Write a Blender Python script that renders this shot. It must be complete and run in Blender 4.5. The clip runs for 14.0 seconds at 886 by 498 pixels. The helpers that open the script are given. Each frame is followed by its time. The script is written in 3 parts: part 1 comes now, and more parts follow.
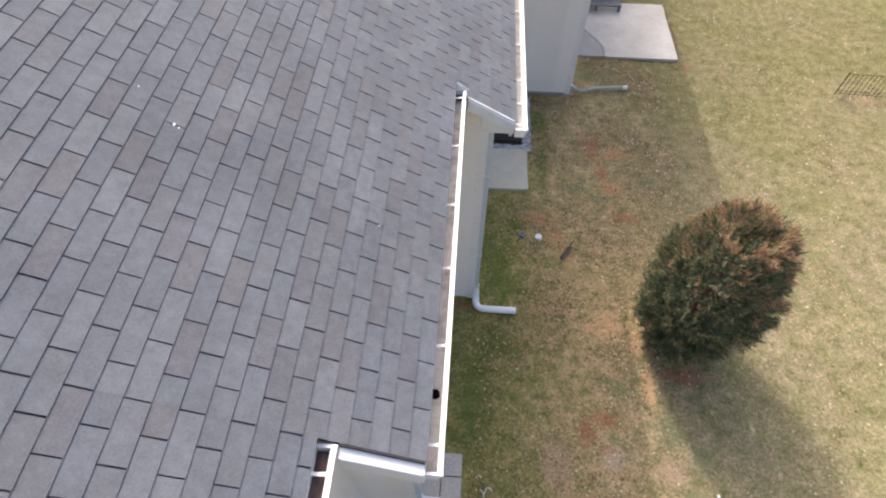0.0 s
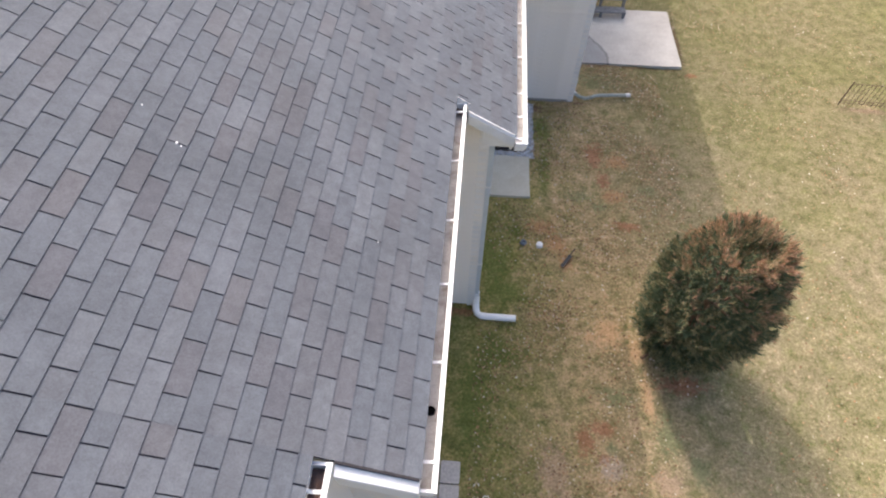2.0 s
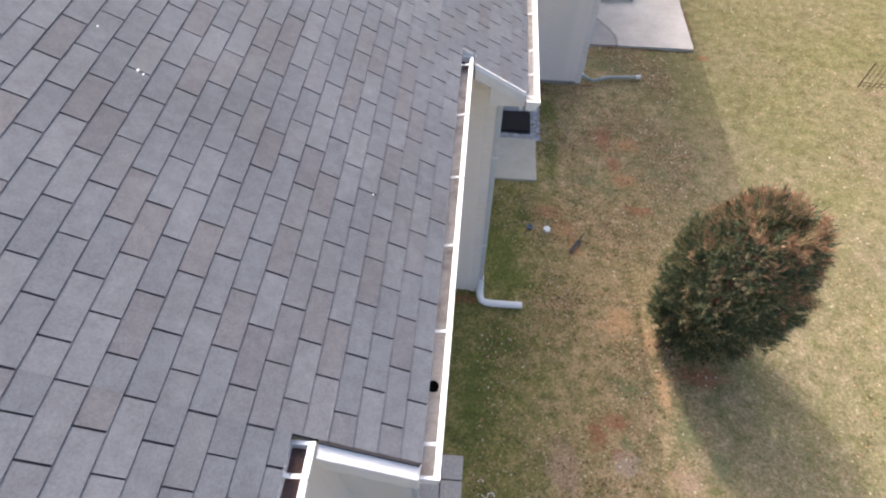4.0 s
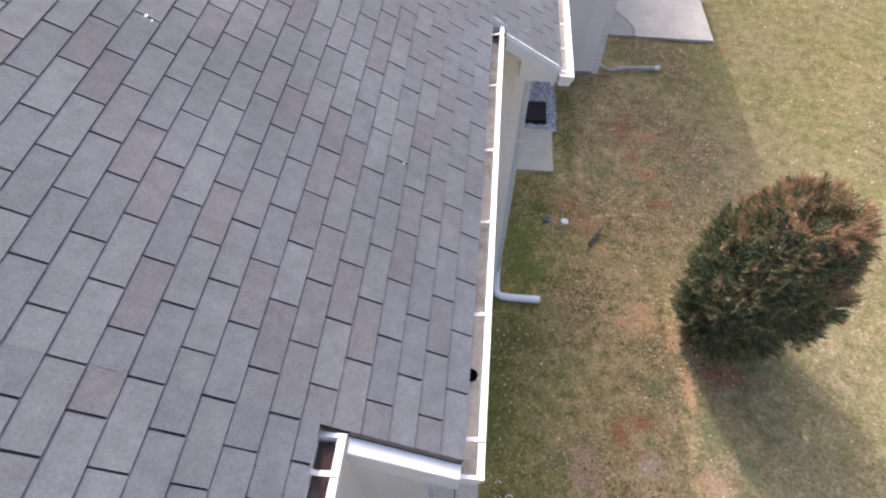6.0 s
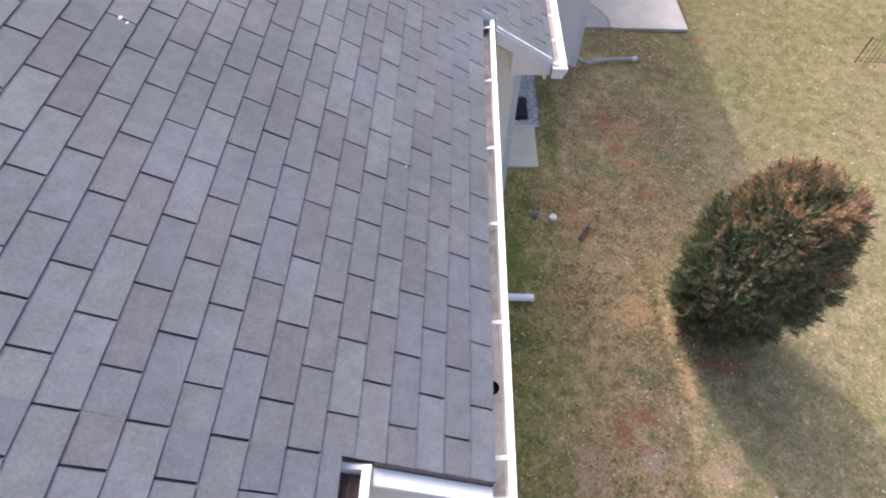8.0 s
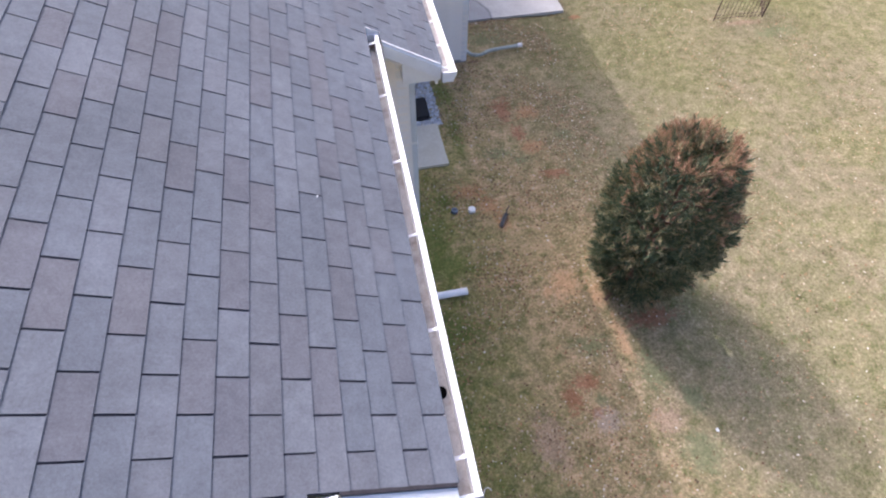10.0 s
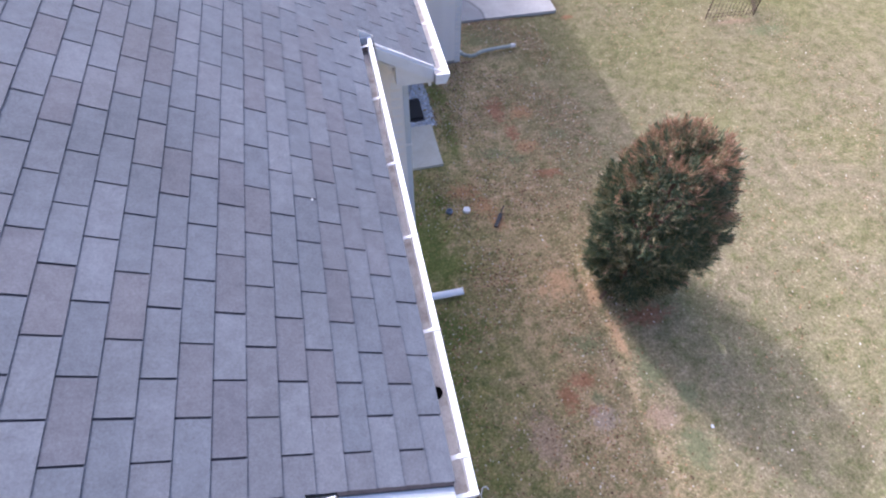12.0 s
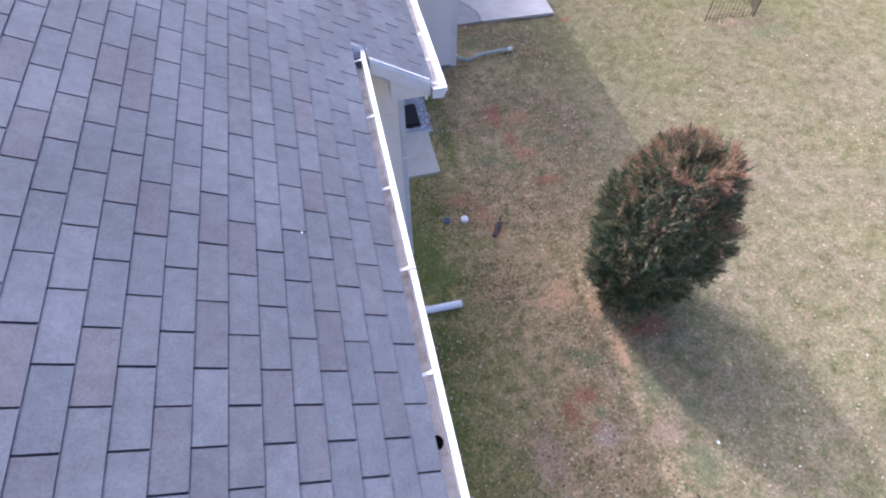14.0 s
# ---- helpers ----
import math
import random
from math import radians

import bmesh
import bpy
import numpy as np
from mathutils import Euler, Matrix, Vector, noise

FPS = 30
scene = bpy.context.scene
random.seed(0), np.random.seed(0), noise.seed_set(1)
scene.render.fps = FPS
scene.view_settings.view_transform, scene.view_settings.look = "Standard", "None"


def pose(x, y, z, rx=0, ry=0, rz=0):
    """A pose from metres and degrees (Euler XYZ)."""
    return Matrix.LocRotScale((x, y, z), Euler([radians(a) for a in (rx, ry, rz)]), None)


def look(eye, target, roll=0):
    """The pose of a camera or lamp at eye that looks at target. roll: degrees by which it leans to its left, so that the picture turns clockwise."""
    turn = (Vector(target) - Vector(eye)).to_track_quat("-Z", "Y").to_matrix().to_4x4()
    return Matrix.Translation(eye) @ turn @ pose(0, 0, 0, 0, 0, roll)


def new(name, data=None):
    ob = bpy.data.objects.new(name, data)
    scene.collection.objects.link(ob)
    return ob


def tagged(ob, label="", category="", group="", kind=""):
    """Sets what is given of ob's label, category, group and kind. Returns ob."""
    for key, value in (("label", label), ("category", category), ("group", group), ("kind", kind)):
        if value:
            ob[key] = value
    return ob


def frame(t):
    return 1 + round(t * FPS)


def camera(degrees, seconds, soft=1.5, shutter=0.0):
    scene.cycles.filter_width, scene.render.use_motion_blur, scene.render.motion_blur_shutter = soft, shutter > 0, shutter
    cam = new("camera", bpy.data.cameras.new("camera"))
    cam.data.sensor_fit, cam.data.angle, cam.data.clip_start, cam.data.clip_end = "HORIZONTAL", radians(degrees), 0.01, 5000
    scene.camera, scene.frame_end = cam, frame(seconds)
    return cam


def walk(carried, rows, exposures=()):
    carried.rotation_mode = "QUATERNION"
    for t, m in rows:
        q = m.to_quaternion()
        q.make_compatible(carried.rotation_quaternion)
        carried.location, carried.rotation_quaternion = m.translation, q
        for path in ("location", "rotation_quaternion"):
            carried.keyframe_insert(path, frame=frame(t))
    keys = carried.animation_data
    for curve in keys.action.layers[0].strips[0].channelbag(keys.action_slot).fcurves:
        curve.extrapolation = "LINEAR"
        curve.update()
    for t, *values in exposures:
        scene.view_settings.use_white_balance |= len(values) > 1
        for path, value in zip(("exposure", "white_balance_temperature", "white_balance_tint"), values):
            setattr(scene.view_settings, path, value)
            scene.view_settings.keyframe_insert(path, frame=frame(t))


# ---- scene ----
cam = camera(77.6, 14.0, soft=2.1)
PATH = [
    (0, (0.142, -1.127, 7.855), (0.071, 0.019, 6.218), 0.2),
    (0.5, (0.147, -1.106, 7.852), (0.072, 0.039, 6.215), 0.3),
    (1, (0.164, -1.087, 7.891), (0.086, 0.059, 6.253), 0.4),
    (1.5, (0.177, -1.062, 7.972), (0.096, 0.083, 6.334), 0.4),
    (2, (0.178, -1.047, 7.962), (0.094, 0.097, 6.324), 0.3),
    (2.5, (0.171, -1.032, 7.927), (0.086, 0.111, 6.287), 0.5),
    (3, (0.174, -1.022, 7.778), (0.088, 0.123, 6.14), 0.4),
    (5.5, (0.019, -0.973, 7.012), (-0.071, 0.183, 5.382), 0.7),
    (6, (-0.056, -0.953, 7.017), (-0.146, 0.201, 5.386), 0.9),
    (6.5, (-0.13, -0.928, 7.006), (-0.219, 0.226, 5.375), 0.9),
    (7, (-0.179, -0.9, 6.99), (-0.268, 0.253, 5.358), 1.0),
    (7.5, (-0.214, -0.862, 6.95), (-0.302, 0.291, 5.318), 1.1),
    (8, (-0.228, -0.834, 6.892), (-0.24, 0.324, 5.261), 1.1),
    (8.5, (-0.212, -0.819, 6.896), (-0.094, 0.335, 5.267), 0.9),
    (9, (-0.2, -0.819, 6.932), (0.023, 0.321, 5.304), 0.7),
    (11.5, (-0.193, -0.849, 7.062), (0.058, 0.284, 5.433), 0.7),
    (12, (-0.19, -0.84, 7.038), (0.067, 0.292, 5.409), 0.7),
    (12.5, (-0.187, -0.816, 7.02), (0.073, 0.315, 5.391), 0.7),
    (13, (-0.182, -0.783, 7.005), (0.083, 0.347, 5.377), 0.8),
    (13.5, (-0.171, -0.745, 6.988), (0.096, 0.382, 5.357), 0.8),
    (14, (-0.146, -0.573, 6.986), (0.122, 0.552, 5.353), 0.8),
]
EXPOSURES = [(0.0, 0.05, 6250, 13), (3.0, 0.05, 6200, 14), (6.5, 0.05, 6080, 16), (9.0, 0.05, 5750, 19), (12.5, 0.05, 5180, 24), (14.0, 0.05, 5120, 25)]
walk(cam, [(t, look(eye, target, roll)) for t, eye, target, roll in PATH], EXPOSURES)


# ---- world and sun ----
SUN_X, SUN_Y = 0.52, -1.12          # ground shadow of a post one metre high
sun_dir = Vector((-SUN_X, -SUN_Y, 1.0)).normalized()
world = bpy.data.worlds.new("sky")
scene.world = world
world.use_nodes = True
wt = world.node_tree
sky = wt.nodes.new("ShaderNodeTexSky")
sky.sky_type = 'NISHITA'
sky.sun_disc = False
sky.sun_elevation = math.asin(sun_dir.z)
sky.sun_rotation = math.atan2(sun_dir.x, sun_dir.y)
sky.air_density, sky.dust_density, sky.ozone_density = 1.0, 9.0, 1.0
wt.links.new(sky.outputs[0], wt.nodes["Background"].inputs[0])
wt.nodes["Background"].inputs[1].default_value = 0.36
sun = new("sun", bpy.data.lights.new("sun", 'SUN'))
sun.data.energy = 2.7
sun.data.angle = radians(0.53)
sun.data.color = (1.0, 0.93, 0.82)
sun.matrix_world = look(sun_dir * 60, (0, 0, 0))


# ---- material tools ----
class Nodes:
    """A short way to write node trees."""

    def __init__(self, name):
        self.mat = bpy.data.materials.new(name)
        self.mat.use_nodes = True
        self.t = self.mat.node_tree
        self.bsdf = self.t.nodes["Principled BSDF"]

    def put(self, socket, value):
        if isinstance(value, bpy.types.NodeSocket):
            self.t.links.new(value, socket)
        elif isinstance(value, tuple) and len(value) == 3 and socket.type == 'RGBA':
            socket.default_value = (*value, 1.0)
        else:
            socket.default_value = value

    def coords(self, kind="Object"):
        return self.t.nodes.new("ShaderNodeTexCoord").outputs[kind]

    def place(self):
        return self.t.nodes.new("ShaderNodeNewGeometry").outputs["Position"]

    def island(self):
        return self.t.nodes.new("ShaderNodeNewGeometry").outputs["Random Per Island"]

    def per_object(self):
        return self.t.nodes.new("ShaderNodeObjectInfo").outputs["Random"]

    def noise(self, vec, scale, detail=4.0, rough=0.55, distortion=0.0):
        n = self.t.nodes.new("ShaderNodeTexNoise")
        self.put(n.inputs["Vector"], vec)
        n.inputs["Scale"].default_value = scale
        n.inputs["Detail"].default_value = detail
        n.inputs["Roughness"].default_value = rough
        n.inputs["Distortion"].default_value = distortion
        return n.outputs[0]

    def cells(self, vec, scale):
        n = self.t.nodes.new("ShaderNodeTexVoronoi")
        self.put(n.inputs["Vector"], vec)
        n.inputs["Scale"].default_value = scale
        return n

    def ramp(self, fac, stops, smooth=False):
        n = self.t.nodes.new("ShaderNodeValToRGB")
        self.put(n.inputs[0], fac)
        el = n.color_ramp.elements
        while len(el) < len(stops):
            el.new(0.5)
        for e, (p, c) in zip(el, stops):
            e.position = p
            e.color = (c, c, c, 1) if isinstance(c, (int, float)) else (*c, 1)
        if smooth:
            n.color_ramp.interpolation = 'EASE'
        return n.outputs[0]

    def mix(self, fac, a, b, mode='MIX'):
        n = self.t.nodes.new("ShaderNodeMix")
        n.data_type, n.blend_type = 'RGBA', mode
        self.put(n.inputs[0], fac)
        self.put(n.inputs[6], a)
        self.put(n.inputs[7], b)
        return n.outputs[2]

    def math(self, op, a, b=0.0, c=0.0):
        n = self.t.nodes.new("ShaderNodeMath")
        n.operation = op
        for s, v in zip(n.inputs, (a, b, c)):
            self.put(s, v)
        return n.outputs[0]

    def vmath(self, op, a, b=(0, 0, 0)):
        n = self.t.nodes.new("ShaderNodeVectorMath")
        n.operation = op
        self.put(n.inputs[0], a)
        if isinstance(b, bpy.types.NodeSocket):
            self.put(n.inputs[1], b)
        else:
            n.inputs[1].default_value = b
        return n

    def bump(self, height, strength, distance):
        n = self.t.nodes.new("ShaderNodeBump")
        n.inputs["Strength"].default_value = strength
        n.inputs["Distance"].default_value = distance
        self.put(n.inputs["Height"], height)
        self.put(self.bsdf.inputs["Normal"], n.outputs[0])

    def finish(self, color, rough=0.7, metal=0.0, spec=0.4):
        self.put(self.bsdf.inputs["Base Color"], color)
        self.put(self.bsdf.inputs["Roughness"], rough)
        self.put(self.bsdf.inputs["Metallic"], metal)
        self.bsdf.inputs["Specular IOR Level"].default_value = spec
        return self.mat


def make_shingle(name, joined, browned=False):
    n = Nodes(name)
    r = n.island() if joined else n.per_object()
    p = n.place()
    if browned:
        tone = n.ramp(r, [(0.0, (0.112, 0.115, 0.129)), (0.5, (0.119, 0.120, 0.133)), (1.0, (0.110, 0.112, 0.127))])
    else:
        tone = n.ramp(r, [(0.0, (0.112, 0.121, 0.138)), (0.25, (0.118, 0.128, 0.145)), (0.50, (0.124, 0.134, 0.151)), (0.62, (0.119, 0.122, 0.135)),
                          (0.75, (0.130, 0.139, 0.156)), (0.94, (0.138, 0.147, 0.163)), (1.0, (0.120, 0.119, 0.130))])
    grain = n.noise(p, 420.0, 3.0, 0.7)
    blot = n.noise(p, 14.0, 5.0, 0.6)
    speck = n.noise(p, 85.0, 4.0, 0.75)
    wide = n.noise(p, 1.3, 4.0, 0.6)
    c = n.mix(0.34, tone, n.ramp(grain, [(0.32, 0.22), (0.5, 0.5), (0.70, 0.85)]), 'OVERLAY')
    c = n.mix(0.40, c, n.ramp(blot, [(0.3, 0.36), (0.7, 0.64)]), 'OVERLAY')
    c = n.mix(0.42, c, n.ramp(speck, [(0.3, 0.30), (0.7, 0.70)]), 'OVERLAY')
    c = n.mix(0.6, c, n.ramp(wide, [(0.3, 0.38), (0.7, 0.62)]), 'OVERLAY')
    n.bump(grain, 0.6, 0.002)
    return n.finish(c, 0.92, 0.0, 0.25)


def make_painted(name, color, dirt, rough=0.45, dirt_scale=6.0, amount=0.5):
    n = Nodes(name)
    p = n.coords()
    a = n.noise(p, dirt_scale, 6.0, 0.65)
    b = n.noise(p, dirt_scale * 12, 3.0, 0.6)
    c = n.mix(n.math('MULTIPLY', n.ramp(a, [(0.45, 0.0), (0.75, 1.0)]), amount), color, dirt)
    c = n.mix(n.math('MULTIPLY', n.ramp(b, [(0.5, 0.0), (0.8, 1.0)]), amount * 0.5), c, dirt)
    n.bump(b, 0.15, 0.002)
    return n.finish(c, rough)


def make_plain(name, color, rough=0.7, metal=0.0, scale=40.0, spread=0.25):
    n = Nodes(name)
    a = n.noise(n.coords(), scale, 5.0, 0.65)
    c = n.mix(0.6, color, n.ramp(a, [(0.3, 0.5 - spread), (0.7, 0.5 + spread)]), 'OVERLAY')
    n.bump(a, 0.3, 0.003)
    return n.finish(c, rough, metal)


def make_concrete(name, color, crack=False):
    n = Nodes(name)
    p = n.place()
    a = n.noise(p, 1.6, 6.0, 0.6)
    b = n.noise(p, 18.0, 6.0, 0.7)
    g = n.noise(p, 260.0, 2.0, 0.6)
    c = n.mix(0.5, color, n.ramp(a, [(0.3, 0.34), (0.7, 0.66)]), 'OVERLAY')
    c = n.mix(0.3, c, n.ramp(b, [(0.3, 0.35), (0.7, 0.65)]), 'OVERLAY')
    c = n.mix(0.25, c, n.ramp(g, [(0.3, 0.3), (0.7, 0.7)]), 'OVERLAY')
    if crack:
        # an old water stain with a dark rim near the wall
        wav = n.math('MULTIPLY', n.math('SUBTRACT', n.noise(p, 3.0, 4.0), 0.5), 0.25)
        d = n.math('ADD', n.vmath('LENGTH', n.vmath('MULTIPLY', n.vmath('SUBTRACT', p, (1.40, 10.0, 0)).outputs[0], (1, 1, 0)).outputs[0]).outputs[1], wav)
        c = n.mix(n.ramp(n.math('MULTIPLY', d, 0.2), [(0.345, 0.50), (0.362, 0.0)]), c, (0.20, 0.20, 0.21))
        c = n.mix(n.ramp(n.math('MULTIPLY', d, 0.2), [(0.343, 0.0), (0.350, 0.75), (0.358, 0.0)]), c, (0.12, 0.115, 0.11))
    n.bump(b, 0.25, 0.004)
    return n.finish(c, 0.9, 0.0, 0.25)


# bare and worn spots of the lawn by their tone: x, y, radius across, radius along
RED_SOIL = [(2.60, 7.05, 0.25, 0.46), (2.74, 6.40, 0.16, 0.30), (2.30, 1.55, 0.28, 0.16), (2.05, 1.35, 0.16, 0.30), (2.30, 1.12, 0.14, 0.12), (3.55, 2.30, 0.45, 0.20),
            (5.0, 9.75, 0.18, 0.10), (0.15, 3.30, 0.35, 0.10), (3.05, 5.3, 0.30, 0.14)]
TAN_SOIL = [(2.52, 3.08, 0.27, 0.34), (2.93, 2.78, 0.15, 0.26), (3.02, 2.10, 0.12, 0.50), (2.20, 3.00, 0.10, 0.12)]
MOSS = [(0.65, 4.40, 0.45, 0.65), (0.85, 3.75, 0.50, 0.40), (0.42, 1.80, 0.34, 1.00), (0.75, 2.60, 0.40, 0.40), (1.05, 5.05, 0.35, 0.30), (1.55, 7.7, 0.30, 0.6), (1.60, 6.6, 0.16, 0.8)]
THATCH = [(2.42, 1.00, 0.26, 0.22), (1.2, 8.3, 0.3, 0.1)]
GREEN_GRASS = [(3.22, 1.50, 0.22, 0.45), (3.60, 1.05, 0.20, 0.28), (3.40, 0.40, 0.35, 0.35), (2.9, 9.4, 0.8, 0.4), (9.2, 8.4, 0.6, 0.25), (2.23, 5.95, 0.40, 0.20), (3.55, 6.2, 0.30, 0.20),
               (2.60, 5.70, 0.25, 0.18), (2.55, 2.05, 0.35, 0.25), (2.42, 1.28, 0.12, 0.14)]
LITTER = [(1.75, 4.80, 0.28, 0.26), (1.52, 5.15, 0.35, 0.22), (1.92, 4.45, 0.16, 0.26), (2.9, 6.0, 0.30, 0.22), (3.05, 6.9, 0.30, 0.25)]
EDGE_DIRT = [(4.90, 11.1, 0.06, 1.2), (3.6, 9.94, 1.4, 0.05), (2.4, 8.60, 0.25, 0.06), (1.45, 8.4, 0.2, 0.2)]
DRY_PATCH = [(8.6, 8.85, 0.8, 0.12), (3.14, 0.88, 0.28, 0.26), (1.6, 0.9, 0.3, 0.5)]
SPOTS = [(RED_SOIL, (0.29, 0.135, 0.070)), (GREEN_GRASS, (0.185, 0.195, 0.088)), (MOSS, (0.125, 0.155, 0.036)), (THATCH, (0.40, 0.32, 0.235)),
         (LITTER, (0.38, 0.215, 0.100)), (TAN_SOIL, (0.54, 0.350, 0.180)), (DRY_PATCH, (0.37, 0.265, 0.165)), (EDGE_DIRT, (0.15, 0.090, 0.055))]


def lawn_color(n, p):
    """Winter lawn: straw and dull green in drifts, darker and greener near the house, with worn spots; its house-shaded
    part is lightened in colour.
    """
    flat = n.vmath('MULTIPLY', p, (1, 1, 0)).outputs[0]
    big = n.noise(flat, 0.55, 5.0, 0.6)
    mid = n.noise(flat, 3.2, 6.0, 0.65)
    fine = n.noise(flat, 26.0, 5.0, 0.7)
    drift = n.noise(n.vmath('ADD', flat, (3.1, 8.7, 0)).outputs[0], 4.2, 9.0, 0.74)
    clump = n.math('ADD', n.math('MULTIPLY', n.noise(flat, 19.0, 7.0, 0.80), 0.62), n.math('MULTIPLY', drift, 0.58))
    clump = n.math('SUBTRACT', clump, 0.10)
    sep = n.t.nodes.new("ShaderNodeSeparateXYZ")
    n.put(sep.inputs[0], p)
    wob = n.math('MULTIPLY', n.math('SUBTRACT', mid, 0.5), 2.4)
    far = n.ramp(clump, [(0.28, (0.102, 0.093, 0.039)), (0.40, (0.181, 0.160, 0.073)), (0.50, (0.234, 0.200, 0.104)), (0.60, (0.293, 0.249, 0.144)), (0.74, (0.428, 0.372, 0.251))])
    greener = n.ramp(clump, [(0.28, (0.089, 0.089, 0.032)), (0.42, (0.164, 0.158, 0.060)), (0.55, (0.230, 0.207, 0.094)), (0.72, (0.376, 0.320, 0.188))])
    base = n.mix(n.ramp(big, [(0.40, 0.0), (0.62, 0.9)]), far, greener)
    # redder litter tone, also lightened to lift the ground inside the house shade
    shade_side = n.ramp(clump, [(0.28, (0.125, 0.103, 0.041)), (0.40, (0.245, 0.205, 0.085)), (0.49, (0.353, 0.276, 0.135)), (0.57, (0.467, 0.319, 0.177)), (0.65, (0.559, 0.393, 0.239)), (0.75, (0.730, 0.604, 0.445))])
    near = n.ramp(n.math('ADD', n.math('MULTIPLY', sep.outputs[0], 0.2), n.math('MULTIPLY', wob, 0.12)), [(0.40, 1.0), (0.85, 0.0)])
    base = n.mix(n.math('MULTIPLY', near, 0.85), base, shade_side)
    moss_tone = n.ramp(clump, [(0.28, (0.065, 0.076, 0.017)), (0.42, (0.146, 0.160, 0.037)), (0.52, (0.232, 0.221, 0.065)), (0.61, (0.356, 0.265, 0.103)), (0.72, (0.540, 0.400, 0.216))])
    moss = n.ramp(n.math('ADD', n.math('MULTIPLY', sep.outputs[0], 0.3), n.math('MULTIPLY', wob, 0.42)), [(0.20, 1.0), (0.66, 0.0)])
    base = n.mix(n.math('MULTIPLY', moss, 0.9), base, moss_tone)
    tufts = n.noise(n.vmath('ADD', flat, (7.3, 2.1, 0)).outputs[0], 5.0, 7.0, 0.72)
    base = n.mix(n.ramp(tufts, [(0.50, 0.0), (0.64, 0.75)]), base, n.ramp(clump, [(0.35, (0.08, 0.09, 0.025)), (0.65, (0.22, 0.22, 0.08))]))
    warp = n.noise(flat, 4.5, 6.0, 0.75)
    edge = n.noise(flat, 16.0, 3.0, 0.7)
    for x, y, rx, ry, tone in [(*spot, tone) for spots, tone in SPOTS for spot in spots]:
        d = n.vmath('LENGTH', n.vmath('MULTIPLY', n.vmath('SUBTRACT', flat, (x, y, 0)).outputs[0], (1 / rx, 1 / ry, 0)).outputs[0]).outputs[1]
        d = n.math('ADD', n.math('ADD', d, n.math('MULTIPLY', n.math('SUBTRACT', warp, 0.5), 1.7)), n.math('MULTIPLY', n.math('SUBTRACT', edge, 0.5), 2.4))
        base = n.mix(n.ramp(d, [(0.3, 0.78), (1.5, 0.0)], True), base, tone)
    # the open lawn gets darker and yellower with rising y
    along = n.math('ADD', n.math('MULTIPLY', sep.outputs[1], 0.08), n.math('MULTIPLY', wob, 0.05))
    open_lawn = n.mix(1.0, n.mix(1.0, base, n.ramp(along, [(0.0, (0.525, 0.52, 0.585)), (0.35, (0.482, 0.472, 0.525)), (0.85, (0.380, 0.383, 0.375))]), 'MULTIPLY'), (2.0, 2.0, 2.0), 'MULTIPLY')
    # litter: near-house colour raised with y to brighten the wing's shadow
    litter = n.mix(1.0, n.mix(1.0, base, n.ramp(along, [(0.20, (0.48, 0.48, 0.51)), (0.50, (0.65, 0.625, 0.64))]), 'MULTIPLY'), (2.0, 2.0, 2.0), 'MULTIPLY')
    base = n.mix(near, open_lawn, litter)
    base = n.mix(0.45, base, n.ramp(clump, [(0.3, 0.2), (0.5, 0.5), (0.7, 0.8)]), 'OVERLAY')
    c = n.mix(0.6, base, n.ramp(fine, [(0.25, 0.20), (0.5, 0.5), (0.75, 0.82)]), 'OVERLAY')
    return c, clump


def make_ground():
    n = Nodes("lawn_soil")
    p = n.place()
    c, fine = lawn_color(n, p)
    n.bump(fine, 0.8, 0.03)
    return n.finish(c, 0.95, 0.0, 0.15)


def make_blades():
    n = Nodes("grass_blades")
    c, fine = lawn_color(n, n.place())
    r = n.island()
    c = n.mix(0.8, c, n.ramp(r, [(0.0, 0.30), (0.5, 0.52), (0.9, 0.66), (1.0, 0.85)]), 'OVERLAY')
    return n.finish(c, 0.8, 0.0, 0.2)


def make_islands(name, stops, rough=0.8, through_light=0.0):
    n = Nodes(name)
    r = n.island()
    c = n.ramp(r, stops)
    a = n.noise(n.coords(), 30.0, 3.0)
    c = n.mix(0.4, c, n.ramp(a, [(0.3, 0.3), (0.7, 0.7)]), 'OVERLAY')
    return n.finish(c, rough, 0.0, 0.25)


M_SHINGLE = make_shingle("asphalt_shingle", False)
M_SHINGLE_BROWN = make_shingle("browned_asphalt_shingle", False, True)
M_SHINGLE_JOINED = make_shingle("asphalt_shingle_rest", True)
# roof deck, coloured near black for the shade in the shingle slots
M_SHADE_DECK = make_plain("slot_shade_deck", (0.030, 0.030, 0.040), 0.95)
M_WHITE = make_painted("white_aluminium", (0.80, 0.79, 0.77), (0.45, 0.42, 0.37), 0.6, 5.0, 0.25)
M_TROUGH = make_painted("gutter_inside", (0.47, 0.44, 0.41), (0.16, 0.12, 0.09), 0.7, 7.0, 0.9)
M_RUST = make_painted("gutter_sludge", (0.085, 0.060, 0.060), (0.27, 0.13, 0.045), 0.9, 9.0, 0.6)
M_VINYL = make_painted("beige_vinyl_siding", (0.87, 0.82, 0.75), (0.62, 0.57, 0.49), 0.5, 2.0, 0.3)
M_TRIM = make_painted("white_vinyl_trim", (0.82, 0.80, 0.77), (0.50, 0.47, 0.42), 0.45, 3.0, 0.3)
M_SOFFIT = make_painted("white_soffit", (0.80, 0.78, 0.74), (0.50, 0.47, 0.42), 0.5, 3.0, 0.3)
M_DARK_BROWN = make_plain("dark_brown", (0.035, 0.030, 0.032), 0.6, 0.0)
